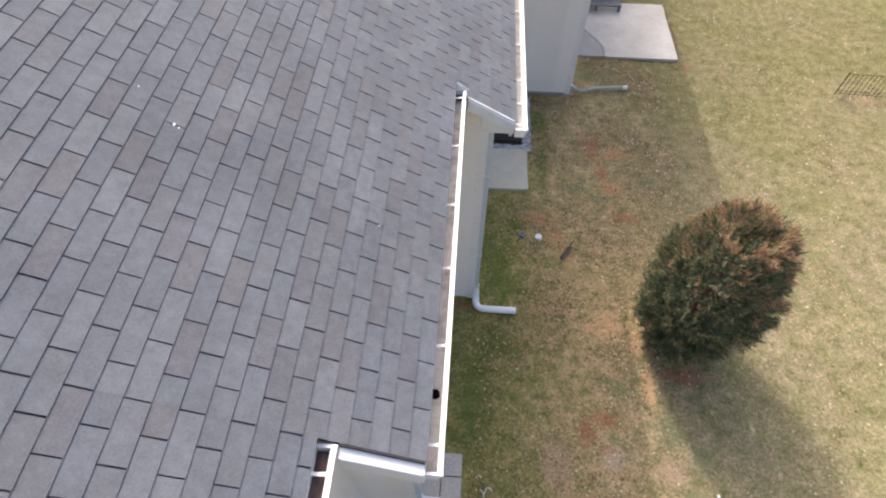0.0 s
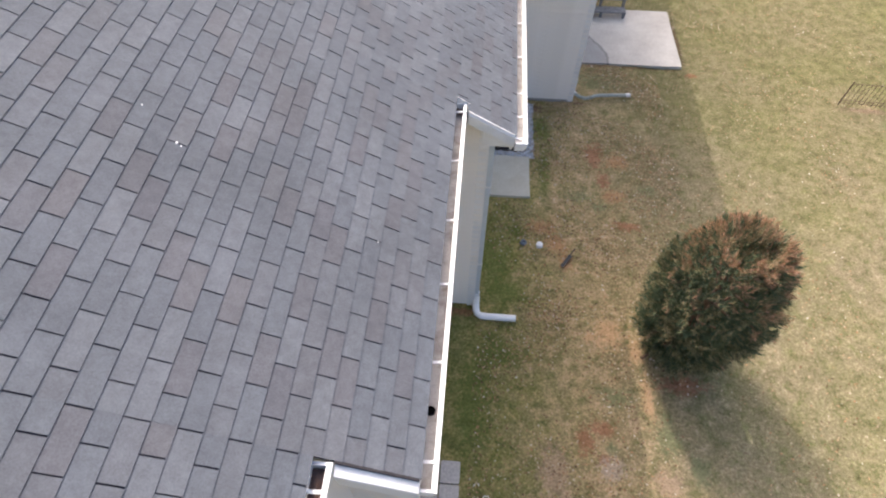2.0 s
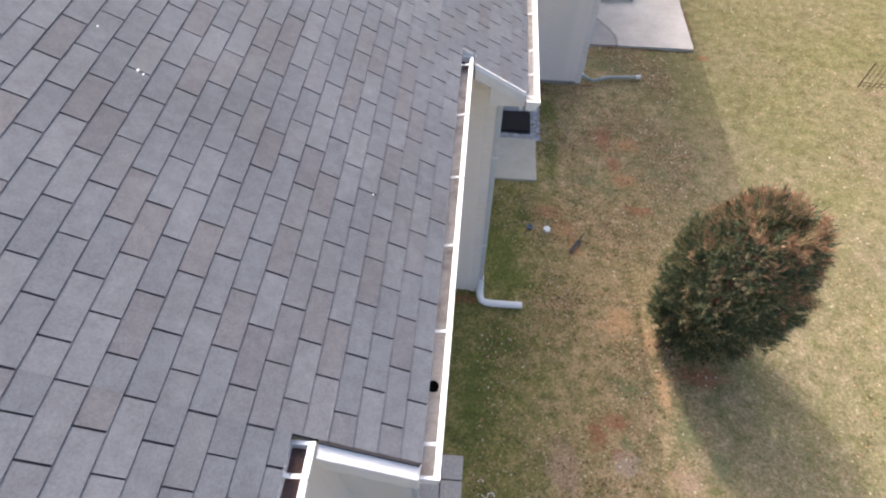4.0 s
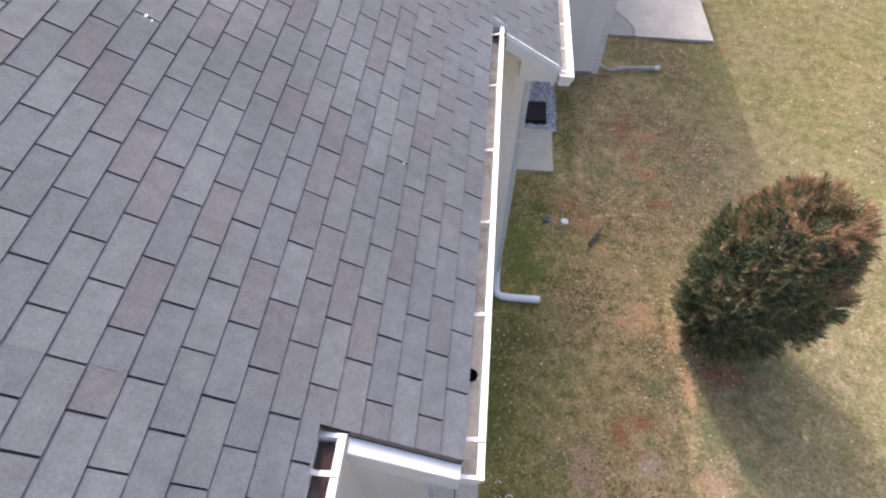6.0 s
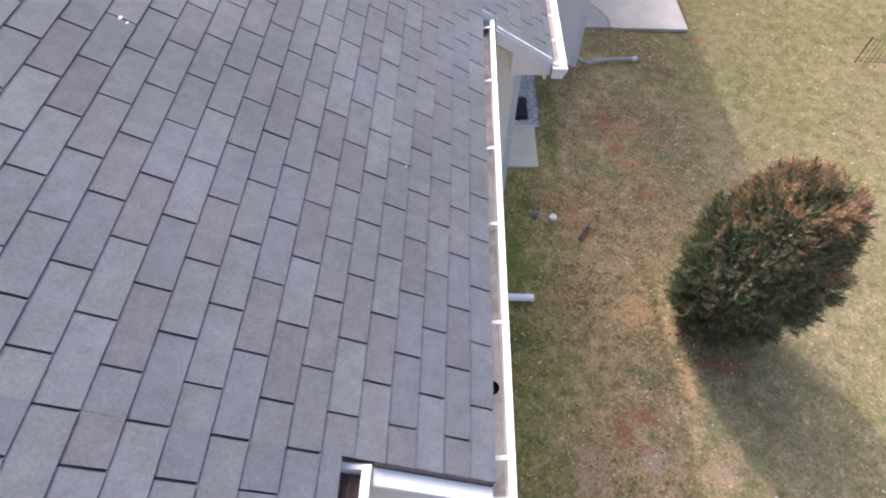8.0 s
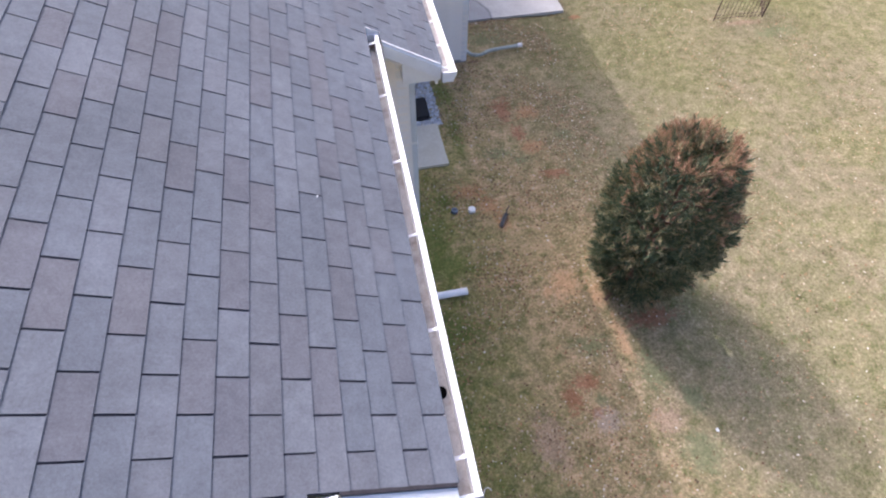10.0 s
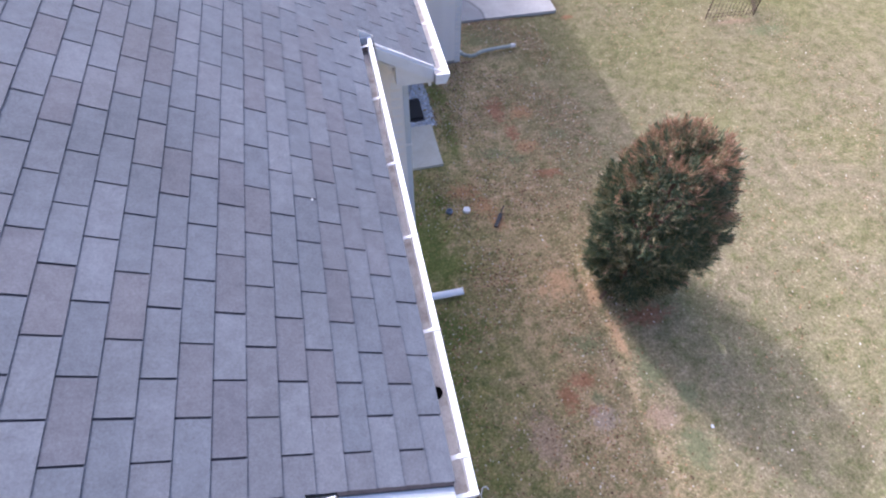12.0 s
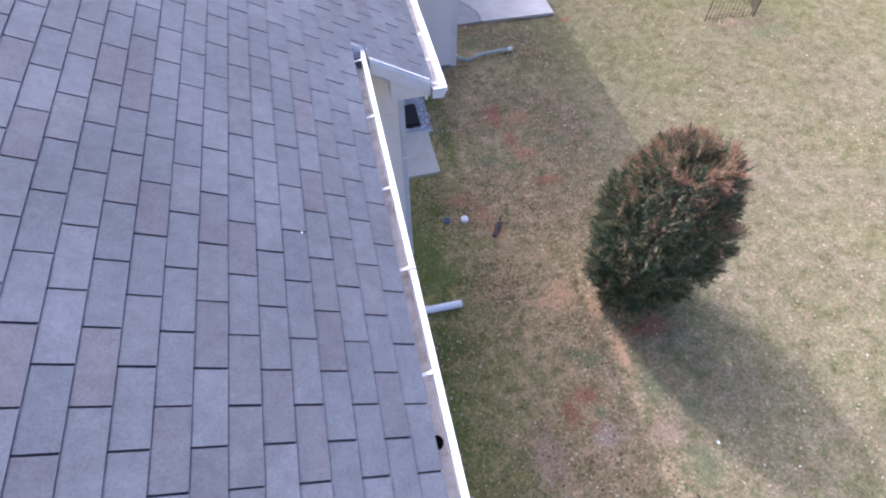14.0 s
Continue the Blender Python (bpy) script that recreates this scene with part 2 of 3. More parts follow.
M_BLACK_IRON = make_plain("rusty_black_iron", (0.095, 0.055, 0.046), 0.75, 0.2)
# black without gloss, painted shade for the inside of a hole
M_HOLE = make_plain("hole_shade_black", (0.004, 0.004, 0.004), 1.0)
M_HOLE.node_tree.nodes["Principled BSDF"].inputs["Specular IOR Level"].default_value = 0.0
M_BLACK = make_plain("black_plastic", (0.018, 0.018, 0.020), 0.5)
M_SLAB = make_concrete("pale_concrete", (0.62, 0.58, 0.47))
M_SLAB_WORN = make_concrete("weathered_concrete", (0.52, 0.49, 0.44), True)
M_PAVER = make_islands("paver_stone", [(0.0, (0.38, 0.355, 0.32)), (0.5, (0.54, 0.50, 0.45)), (1.0, (0.45, 0.41, 0.37))], 0.95)
M_GRAVEL = make_islands("gravel", [(0.0, (0.36, 0.38, 0.41)), (0.4, (0.56, 0.58, 0.61)), (0.8, (0.72, 0.72, 0.72)), (1.0, (0.42, 0.36, 0.30))], 0.9)
M_HOSE = make_painted("grey_green_drain_pipe", (0.40, 0.43, 0.38), (0.14, 0.16, 0.14), 0.6, 9.0, 0.7)
M_CAP = make_painted("white_plastic", (0.85, 0.85, 0.84), (0.6, 0.58, 0.55), 0.35, 20.0, 0.2)
M_BLUE = make_plain("slate_blue_plastic", (0.13, 0.17, 0.23), 0.5)
M_BARK = make_plain("brown_bark", (0.16, 0.10, 0.065), 0.95, 0.0, 30.0, 0.35)
M_WOOD = make_plain("weathered_grey_wood", (0.20, 0.20, 0.205), 0.85, 0.0, 12.0, 0.3)
M_GROUND = make_ground()
M_BLADES = make_blades()
M_LEAF = make_islands("dry_leaves", [(0.0, (0.085, 0.052, 0.030)), (0.30, (0.17, 0.095, 0.05)), (0.45, (0.38, 0.20, 0.10)), (0.66, (0.44, 0.29, 0.17)), (0.85, (0.47, 0.36, 0.25)), (0.95, (0.56, 0.48, 0.37)), (1.0, (0.74, 0.68, 0.58))])
M_OLIVE = make_islands("conifer_olive", [(0.0, (0.16, 0.155, 0.07)), (0.5, (0.26, 0.235, 0.12)), (0.85, (0.36, 0.31, 0.17)), (1.0, (0.46, 0.38, 0.24))])
M_GREEN = make_islands("conifer_green", [(0.0, (0.055, 0.085, 0.050)), (0.5, (0.090, 0.125, 0.066)), (0.85, (0.14, 0.165, 0.080)), (1.0, (0.22, 0.21, 0.11))])
M_BROWN = make_islands("conifer_brown", [(0.0, (0.29, 0.170, 0.095)), (0.5, (0.42, 0.25, 0.145)), (0.85, (0.52, 0.32, 0.20)), (1.0, (0.62, 0.37, 0.27))])


# ---- mesh tools ----
def mesh_of(bm, name, material):
    bm.normal_update()
    me = bpy.data.meshes.new(name)
    bm.to_mesh(me)
    bm.free()
    me.materials.append(material)
    return me


def part(name, bm, material, parent=None, label=""):
    me = bm if isinstance(bm, bpy.types.Mesh) else mesh_of(bm, name, material)
    ob = new(name, me)
    if parent is not None:
        ob.parent = parent
    return tagged(ob, label)


def thing(name, at, label, category, group="", kind=""):
    ob = new(name)
    ob.location = at
    bpy.context.view_layer.update()
    return tagged(ob, label, category, group, kind)


def box(x0, x1, y0, y1, z0, z1, bevel=0.0):
    bm = bmesh.new()
    bmesh.ops.create_cube(bm, size=1.0, matrix=Matrix.Translation(((x0 + x1) / 2, (y0 + y1) / 2, (z0 + z1) / 2)) @ Matrix.Diagonal((x1 - x0, y1 - y0, z1 - z0, 1)))
    if bevel:
        bmesh.ops.bevel(bm, geom=bm.edges[:], offset=bevel, segments=2, affect='EDGES')
    return bm


def prism(points, axis, lo, hi, bevel=0.0):
    """A solid with the outline points, drawn in the two other axes, from lo to hi along axis (0 x, 1 y, 2 z)."""
    def at(p, w):
        return (w, p[0], p[1]) if axis == 0 else (p[0], w, p[1]) if axis == 1 else (p[0], p[1], w)
    bm = bmesh.new()
    a = [bm.verts.new(at(p, lo)) for p in points]
    b = [bm.verts.new(at(p, hi)) for p in points]
    bm.faces.new(a)
    bm.faces.new(b[::-1])
    for i in range(len(a)):
        j = (i + 1) % len(a)
        bm.faces.new((a[j], a[i], b[i], b[j]))
    bmesh.ops.recalc_face_normals(bm, faces=bm.faces[:])
    if bevel:
        bmesh.ops.bevel(bm, geom=bm.edges[:], offset=bevel, segments=2, affect='EDGES')
    return bm


def tube(path, rx, ry=None, sides=12, ribs=0.0, closed=True):
    """A pipe along the path; square-ish when sides is 4 (rx across, ry the other way)."""
    ry = rx if ry is None else ry
    bm = bmesh.new()
    rings = []
    pts = [Vector(p) for p in path]
    for i, p in enumerate(pts):
        d = (pts[min(i + 1, len(pts) - 1)] - pts[max(i - 1, 0)]).normalized()
        side = d.cross(Vector((0, 0, 1)))
        if side.length < 0.2:
            side = Vector((0, 1, 0)) if abs(d.z) > 0.9 else Vector((1, 0, 0))
        side = (side - d * side.dot(d)).normalized()
        up = side.cross(d)
        k = 1.0 + ribs * (1 if i % 2 else -1)
        ring = []
        for s in range(sides):
            a = 2 * math.pi * (s + 0.5) / sides
            ring.append(bm.verts.new(p + side * (math.cos(a) * rx * k) + up * (math.sin(a) * ry * k)))
        rings.append(ring)
    for a, b in zip(rings, rings[1:]):
        for s in range(sides):
            bm.faces.new((a[s], a[(s + 1) % sides], b[(s + 1) % sides], b[s]))
    if closed:
        bm.faces.new(rings[0][::-1])
        bm.faces.new(rings[-1])
    bmesh.ops.recalc_face_normals(bm, faces=bm.faces[:])
    return bm


def raw_mesh(name, verts, faces, material):
    me = bpy.data.meshes.new(name)
    me.from_pydata(verts, [], faces)
    me.materials.append(material)
    me.update()
    return me


# ---- plan ----
EAVE_Z = 4.485
SLOPE = math.tan(radians(30.26))
COS, SIN = math.cos(radians(30.26)), math.sin(radians(30.26))
E = 0.1266                        # exposure of a course
TAB = 0.3048
STEP = 0.69                       # each section's eave lies this much further down the slope
Y_A, Y_B = -0.300, 3.045          # rake lines of the middle and the far section
Y_BACK, Y_FAR = -7.0, 15.9
RIDGE_X = -5.2


def on_roof(u, y, n=0.0):
    """World place of a point u metres up the slope, n above the roof."""
    return Vector((-u * COS + n * SIN, y, EAVE_Z + u * SIN + n * COS))


def roof_z(x):
    return EAVE_Z - x * SLOPE


# ---- ground ----
def build_ground():
    def axis(a, b, step, far):
        mid = np.arange(a, b + 1e-6, step)
        out = np.geomspace(step, far, 26)
        return np.concatenate([a - out[::-1], mid, b + out])
    xs, ys = axis(-1.0, 11.5, 0.10, 600.0), axis(-3.0, 15.0, 0.10, 600.0)
    verts = []
    for y in ys:
        for x in xs:
            k = 1.0 if -1 < x < 12 and -3 < y < 15 else 0.0
            z = 0.03 * noise.noise((x * 0.8, y * 0.8, 0.0)) + 0.018 * noise.noise((x * 3.1, y * 3.1, 4.0))
            verts.append((x, y, k * (z - 0.02)))
    w = len(xs)
    faces = [(j * w + i, j * w + i + 1, (j + 1) * w + i + 1, (j + 1) * w + i) for j in range(len(ys) - 1) for i in range(w - 1)]
    me = raw_mesh("ground", verts, faces, M_GROUND)
    for p in me.polygons:
        p.use_smooth = True
    tagged(new("ground", me), "winter lawn of straw and dull green with bare soil", "lawn", kind="structure")


build_ground()


# ---- house: walls ----
house = thing("house", (0, 0, 0), "stepped house with grey shingle roof and beige siding", "house", kind="structure")


def siding_wall(parent, name, face, fixed, a, b, z0, z1, board=0.105):
    """A wall with lapped siding boards. face: '-y' or '+x'; fixed: the plane; a, b: its stretch."""
    t = 0.16
    if face == '-y':
        core = box(a, b, fixed, fixed + t, z0, z1)
        outline = lambda z: [(fixed - 0.001, z), (fixed - 0.027, z), (fixed - 0.027, z + 0.012), (fixed - 0.005, z + board), (fixed - 0.001, z + board)]
        ax, length = 0, b - a
    else:
        core = box(fixed - t, fixed, a, b, z0, z1)
        outline = lambda z: [(fixed + 0.001, z), (fixed + 0.027, z), (fixed + 0.027, z + 0.012), (fixed + 0.005, z + board), (fixed + 0.001, z + board)]
        ax, length = 1, b - a
    wall = part(name, core, M_VINYL, parent)
    me = mesh_of(prism(outline(0.0), ax, a, b), "siding_board", M_VINYL)
    z = z0 + 0.02
    while z + board < z1:
        ob = part("siding_board", me, M_VINYL, wall)
        ob.location.z = z
        z += board
    return wall


def corner_trim(parent, x, y, z0, z1, w=0.09):
    """Corner post on the edge between a face towards -y and a face towards +x."""
    pts = [(x - w, y - 0.024), (x + 0.026, y - 0.024), (x + 0.026, y + w), (x + 0.003, y + w), (x + 0.003, y - 0.001), (x - w, y - 0.001)]
    return part("corner_trim", prism(pts, 2, z0, z1, 0.003), M_TRIM, parent, "white vinyl corner trim")


WALL_A, WALL_B, WALL_C = -0.29, 0.335, -0.95
SIDE_A, SIDE_B = 0.20, 3.435
siding_wall(house, "wall", '-y', SIDE_B, WALL_A - 0.1, WALL_B, 0.05, roof_z(WALL_B) - 0.16)
siding_wall(house, "wall", '+x', WALL_B, SIDE_B, 8.62, 0.05, roof_z(WALL_B) - 0.16)
corner_trim(house, WALL_B, SIDE_B, 0.02, 4.09)
siding_wall(house, "wall", '-y', SIDE_A, WALL_C - 0.1, WALL_A, 0.05, roof_z(WALL_A) - 0.16)
siding_wall(house, "wall", '+x', WALL_A, SIDE_A, SIDE_B, 0.05, roof_z(WALL_A) - 0.16)
corner_trim(house, WALL_A, SIDE_A, 0.02, 4.40)
siding_wall(house, "wall", '+x', WALL_C, Y_BACK + 0.4, SIDE_A, 0.05, roof_z(WALL_C) - 0.16)
part("wall", box(-9.5, -0.4, Y_BACK + 0.3, Y_BACK + 0.46, 0.0, 4.6), M_VINYL, house)
part("wall", box(-9.6, -9.44, Y_BACK + 0.3, 16.0, 0.0, 4.6), M_VINYL, house)

# ---- house: roof deck, fascia, soffit ----
T = 0.022


def deck(x_low, y0, y1):
    pts = [(x_low, roof_z(x_low)), (RIDGE_X, roof_z(RIDGE_X)), (RIDGE_X, roof_z(RIDGE_X) - T / COS), (x_low, roof_z(x_low) - T / COS)]
    return prism(pts, 1, y0, y1)


X_A, X_B, X_C = -0.004, STEP * COS, -STEP * COS
NOTCH = 3.155                     # the far roof starts here behind the gutter end
roof = part("roof", deck(X_A, Y_A, NOTCH), M_SHADE_DECK, house, "grey three-tab asphalt shingle roof")
roof_b = part("roof", deck(X_B, NOTCH + 0.001, Y_FAR), M_SHADE_DECK, house, "grey three-tab asphalt shingle roof")
close = [(0.121, roof_z(0.121) + 0.006), (X_A + 0.001, roof_z(X_A) + 0.006), (X_A + 0.001, roof_z(X_A) - 0.15), (0.121, roof_z(0.121) - 0.10)]
part("flashing", prism(close, 1, NOTCH - 0.006, NOTCH), M_WHITE, house, "white metal flashing behind the gutter end")
edge = [(X_B, roof_z(X_B)), (0.122, roof_z(0.122)), (0.122, roof_z(0.122) - T / COS), (X_B, roof_z(X_B) - T / COS)]
part("roof_edge", prism(edge, 1, Y_B, NOTCH), M_SHADE_DECK, house)
roof_c = part("roof", deck(X_C, Y_BACK, Y_A), M_SHADE_DECK, house, "grey three-tab asphalt shingle roof")
back = [(RIDGE_X, roof_z(RIDGE_X) + 0.02), (2 * RIDGE_X + 0.6, EAVE_Z + 0.35), (2 * RIDGE_X + 0.6, EAVE_Z + 0.32), (RIDGE_X, roof_z(RIDGE_X) - 0.03)]
part("roof", prism(back, 1, Y_BACK, Y_FAR), M_SHINGLE_JOINED, house)


def fascia_board(x_low, y0, y1):
    z = roof_z(x_low) - T / COS - 0.004
    return part("fascia", box(x_low - 0.045, x_low - 0.020, y0, y1, z - 0.19, z, 0.002), M_WHITE, house, "white eave fascia")


fascia_board(X_A, Y_A + 0.03, SIDE_B - 0.03)
fascia_board(X_B, Y_B + 0.03, 8.34)
fascia_board(X_C, Y_BACK, Y_A + 0.5)


def rake(y, x_up, x_low, height, strip_mat, label, cover):
    """The sloping white board under a gable edge, with a thin strip along its top."""
    def band(z_top, z_low):
        return [(x_up, roof_z(x_up) - z_top), (x_low, roof_z(x_low) - z_top), (x_low, roof_z(x_low) - z_low), (x_up, roof_z(x_up) - z_low)]
    part("rake_board", prism(band(0.012, height), 1, y - cover, y - 0.001, 0.004), M_WHITE, house, label)
    part("edge_strip", prism(band(-0.009, 0.014), 1, y - 0.016, y + 0.002, 0.002), strip_mat, house)


rake(Y_A, X_C + 0.122, X_A - 0.005, 0.20, M_DARK_BROWN, "white sloping rake board", 0.082)
rake(Y_B, X_A + 0.121, X_B - 0.005, 0.130, M_WHITE, "white sloping rake board", 0.030)


def soffit_box(y, wall_y, x_wall, x_low, name="soffit"):
    """The boxed return under a gable edge at the eave."""
    zb = roof_z(x_low) - 0.160
    pts = [(x_wall - 0.07, roof_z(x_wall - 0.07) - 0.125), (x_low - 0.005, roof_z(x_low) - 0.125), (x_low - 0.005, zb), (x_wall - 0.07, zb)]
    part("eave_box", prism(pts, 1, y + 0.001, wall_y - 0.02, 0.003), M_SOFFIT, house, "white boxed eave return")
    top = [(-0.9 + (x_wall - WALL_A) * 1.0, roof_z(-0.9 + (x_wall - WALL_A)) - 0.17), (x_wall - 0.075, roof_z(x_wall - 0.075) - 0.17),
           (x_wall - 0.075, roof_z(x_wall - 0.075) - 0.185), (-0.9 + (x_wall - WALL_A), roof_z(-0.9 + (x_wall - WALL_A)) - 0.185)]
    part("soffit", prism(top, 1, y + 0.022, wall_y - 0.02), M_SOFFIT, house)


soffit_box(Y_B, SIDE_B, WALL_B, X_B)
soffit_box(Y_A, SIDE_A, WALL_A, X_A)
part("soffit", box(WALL_B + 0.02, X_B - 0.05, SIDE_B, 8.6, roof_z(X_B) - 0.235, roof_z(X_B) - 0.22), M_SOFFIT, house)
part("soffit", box(WALL_A + 0.02, X_A - 0.05, SIDE_A, Y_B, roof_z(X_A) - 0.235, roof_z(X_A) - 0.22), M_SOFFIT, house)
part("soffit", box(WALL_C + 0.02, X_C - 0.05, Y_BACK, SIDE_A, roof_z(X_C) - 0.235, roof_z(X_C) - 0.22), M_SOFFIT, house)

# ---- house wing beyond ----
wing = thing("house_wing", (0, 8.62, 0), "projecting house wing with pale horizontal vinyl siding", "house", kind="structure")
WX, WY = 2.23, 8.62
wing_wall = siding_wall(wing, "wall", '-y', WY, -0.5, WX, 0.06, 4.05)
siding_wall(wing, "wall", '+x', WX, WY + 0.02, 22.5, 0.06, 4.05)
corner_trim(wing, WX, WY, 0.03, 4.02, 0.085)
for child in wing.children:
    child.location.y -= 8.62
part("foundation", box(-0.4, WX - 0.01, WY - 8.62 + 0.012, WY - 8.62 + 0.15, -0.1, 0.07), M_SLAB_WORN, wing, "grey concrete foundation")
wing_eave_x, wing_eave_z = 2.78, 4.20
wr = [(wing_eave_x, wing_eave_z), (0.0, wing_eave_z + 0.25), (0.0, wing_eave_z + 0.19), (wing_eave_x, wing_eave_z - 0.06)]
part("roof", prism(wr, 1, 8.57 - 8.62, 14.4), M_SHINGLE_JOINED, wing, "grey shingle roof")
part("fascia", box(wing_eave_x - 0.03, wing_eave_x - 0.005, 8.58 - 8.62, 14.4, wing_eave_z - 0.24, wing_eave_z - 0.05), M_WHITE, wing)
gable = [(0.1, 3.9), (WX - 0.01, 3.9), (WX - 0.01, 4.15), (0.1, 4.35)]
part("gable_wall", prism(gable, 1, 0.02, 0.16), M_VINYL, wing)

# ---- gutters ----
def gutter(name, x_back, z_top, y0, y1, hangers, label, sludge=None, outlet=None):
    """A K-shaped trough with end caps and strap hangers."""
    g = thing(name, (x_back, y0, z_top), label, "gutter", "rain gutters")
    L = y1 - y0
    prof = [(0.0, 0.0), (0.002, 0.0), (0.002, -0.088), (0.080, -0.088), (0.088, -0.045), (0.100, -0.004), (0.086, -0.005), (0.086, 0.000),
            (0.118, 0.002), (0.121, -0.003), (0.119, -0.022), (0.106, -0.045), (0.093, -0.072), (0.088, -0.092), (0.0, -0.092)]
    part("trough", prism(prof, 1, 0.0, L), M_WHITE, g, "white aluminium trough")
    part("trough_bed", box(0.003, 0.081, 0.004, L - 0.004, -0.0875, -0.080), M_TROUGH, g, "grey dirt film in the trough")
    part("back_flange", box(-0.010, -0.001, 0.0, L, -0.09, 0.012), M_TROUGH, g)
    for y, k in ((-0.004, 0), (L - 0.008, 1)):
        cap = [(-0.004, 0.003), (0.121, 0.003), (0.120, -0.022), (0.107, -0.047), (0.090, -0.095), (-0.004, -0.095)]
        part("end_cap", prism(cap, 1, y - 0.003, y + 0.016, 0.001), M_WHITE, g)
    for y in hangers:
        w = 0.021
        strap = [(-0.028, 0.016), (-0.004, 0.008), (0.03, -0.010), (0.085, 0.002), (0.119, 0.005), (0.119, 0.008), (0.085, 0.006), (0.03, -0.006), (-0.004, 0.012), (-0.028, 0.020)]
        h = part("hanger", prism(strap, 1, y - y0 - w / 2, y - y0 + w / 2), M_WHITE, g, "white strap hanger")
        bm = bmesh.new()
        bmesh.ops.create_cone(bm, cap_ends=True, segments=8, radius1=0.007, radius2=0.006, depth=0.006, matrix=Matrix.Translation((-0.018, y - y0, 0.021)))
        part("screw", bm, M_TROUGH, h)
    if sludge:
        a, b, rr = sludge
        bm = bmesh.new()
        bmesh.ops.create_grid(bm, x_segments=8, y_segments=60, size=0.5, matrix=Matrix.Translation((0.041, (a + b) / 2 - y0, -0.052)) @ Matrix.Diagonal((0.078, b - a, 1, 1)))
        for v in bm.verts:
            v.co.z += 0.022 * noise.noise((v.co.x * 40, v.co.y * 14, 2.0)) + 0.008 * noise.noise((v.co.x * 150, v.co.y * 90, 5.0))
        part("leaf_sludge", bm, M_RUST, g, "rotten brown leaf sludge")
    if outlet:
        # no real opening: a black disc gives the outlet its dark depth
        bm = bmesh.new()
        bmesh.ops.create_cone(bm, cap_ends=True, segments=24, radius1=0.034, radius2=0.034, depth=0.008, matrix=Matrix.Translation((0.034, outlet - y0, -0.077)))
        part("outlet", bm, M_HOLE, g, "black disc for the dark inside of the outlet hole")
    return g


gutter("rain_gutter", X_A - 0.018, EAVE_Z - 0.066, -0.352, 3.146, [-0.18, 0.48, 1.11, 1.72, 2.39, 3.03], "white aluminium rain gutter along the middle eave", (3.045, 3.135, 0.0), 0.165)
gutter("rain_gutter", X_B + 0.002, roof_z(X_B) - 0.035, 2.975, 8.34, [3.05, 3.37, 3.74, 4.37, 5.03, 5.68, 6.33, 6.98, 7.6], "white aluminium rain gutter along the outer eave")
gutter("rain_gutter", X_C - 0.005, roof_z(X_C) - 0.055, Y_BACK, -0.322, [-0.47, -1.1, -1.75, -2.4], "white rain gutter clogged with brown sludge", (-3.0, -0.34, 0.0))

# ---- downspouts ----
def downspout(at, top, path, material, label, strap_z):
    d = thing("downspout", (*at, 0), label, "downspout", "downspouts")
    part("pipe", box(-0.030, 0.030, -0.040, 0.040, 0.22, top, 0.008), material, d)
    bm = tube(path, 0.056, 0.050, 16)
    part("elbow", bm, M_ELBOW, d, "white curved elbow and outlet pipe")
    for z in strap_z:
        part("strap", box(-0.036, 0.034, -0.045, 0.045, z, z + 0.03, 0.003), M_WHITE, d)
    return d


M_ELBOW = make_painted("clean_white_enamel", (0.88, 0.88, 0.87), (0.62, 0.60, 0.56), 0.30, 9.0, 0.2)
M_SPOUT = make_painted("bluish_white_spout", (0.60, 0.64, 0.66), (0.42, 0.43, 0.42), 0.4, 5.0, 0.4)
downspout((0.392, 3.47), 4.05, [(0, 0, 0.36), (0, -0.008, 0.22), (0.0, -0.08, 0.12), (0.008, -0.16, 0.075), (0.035, -0.225, 0.060), (0.09, -0.255, 0.055), (0.20, -0.262, 0.052), (0.42, -0.262, 0.052), (0.650, -0.262, 0.052)],
          M_SPOUT, "white downspout with elbow resting on the lawn", (1.2, 2.9))
downspout((-0.235, 0.30), 4.20, [(0, 0, 0.30), (0.0, 0.0, 0.2), (0.03, 0.0, 0.10), (0.10, 0.0, 0.06), (0.28, 0.0, 0.045)], M_SPOUT, "bluish white downspout at the house corner", (1.2, 2.9))
sp = thing("drain_pipe", (2.29, 8.74, 0.05), "grey-green corrugated drain pipe lying on grass", "drain pipe")
pts = []
for i in range(76):
    f_ = i / 75
    pts.append((0.0 + 1.20 * f_, 0.03 - 0.10 * math.exp(-((f_ - 0.22) / 0.14) ** 2) + 0.10 * f_, 0.06 * max(0, 0.10 - f_) * 10 + 0.012))
part("hose", tube(pts, 0.038, 0.038, 12, 0.07), M_HOSE, sp)
part("collar", tube([(1.13, 0.125, 0.012), (1.225, 0.134, 0.012)], 0.045, 0.045, 14), M_TRIM, sp, "pale pipe end")
part("elbow", tube([(-0.02, 0.05, 0.45), (-0.02, 0.05, 0.18), (-0.01, 0.045, 0.10), (0.03, 0.035, 0.055)], 0.045, 0.038, 10), M_WHITE, sp)

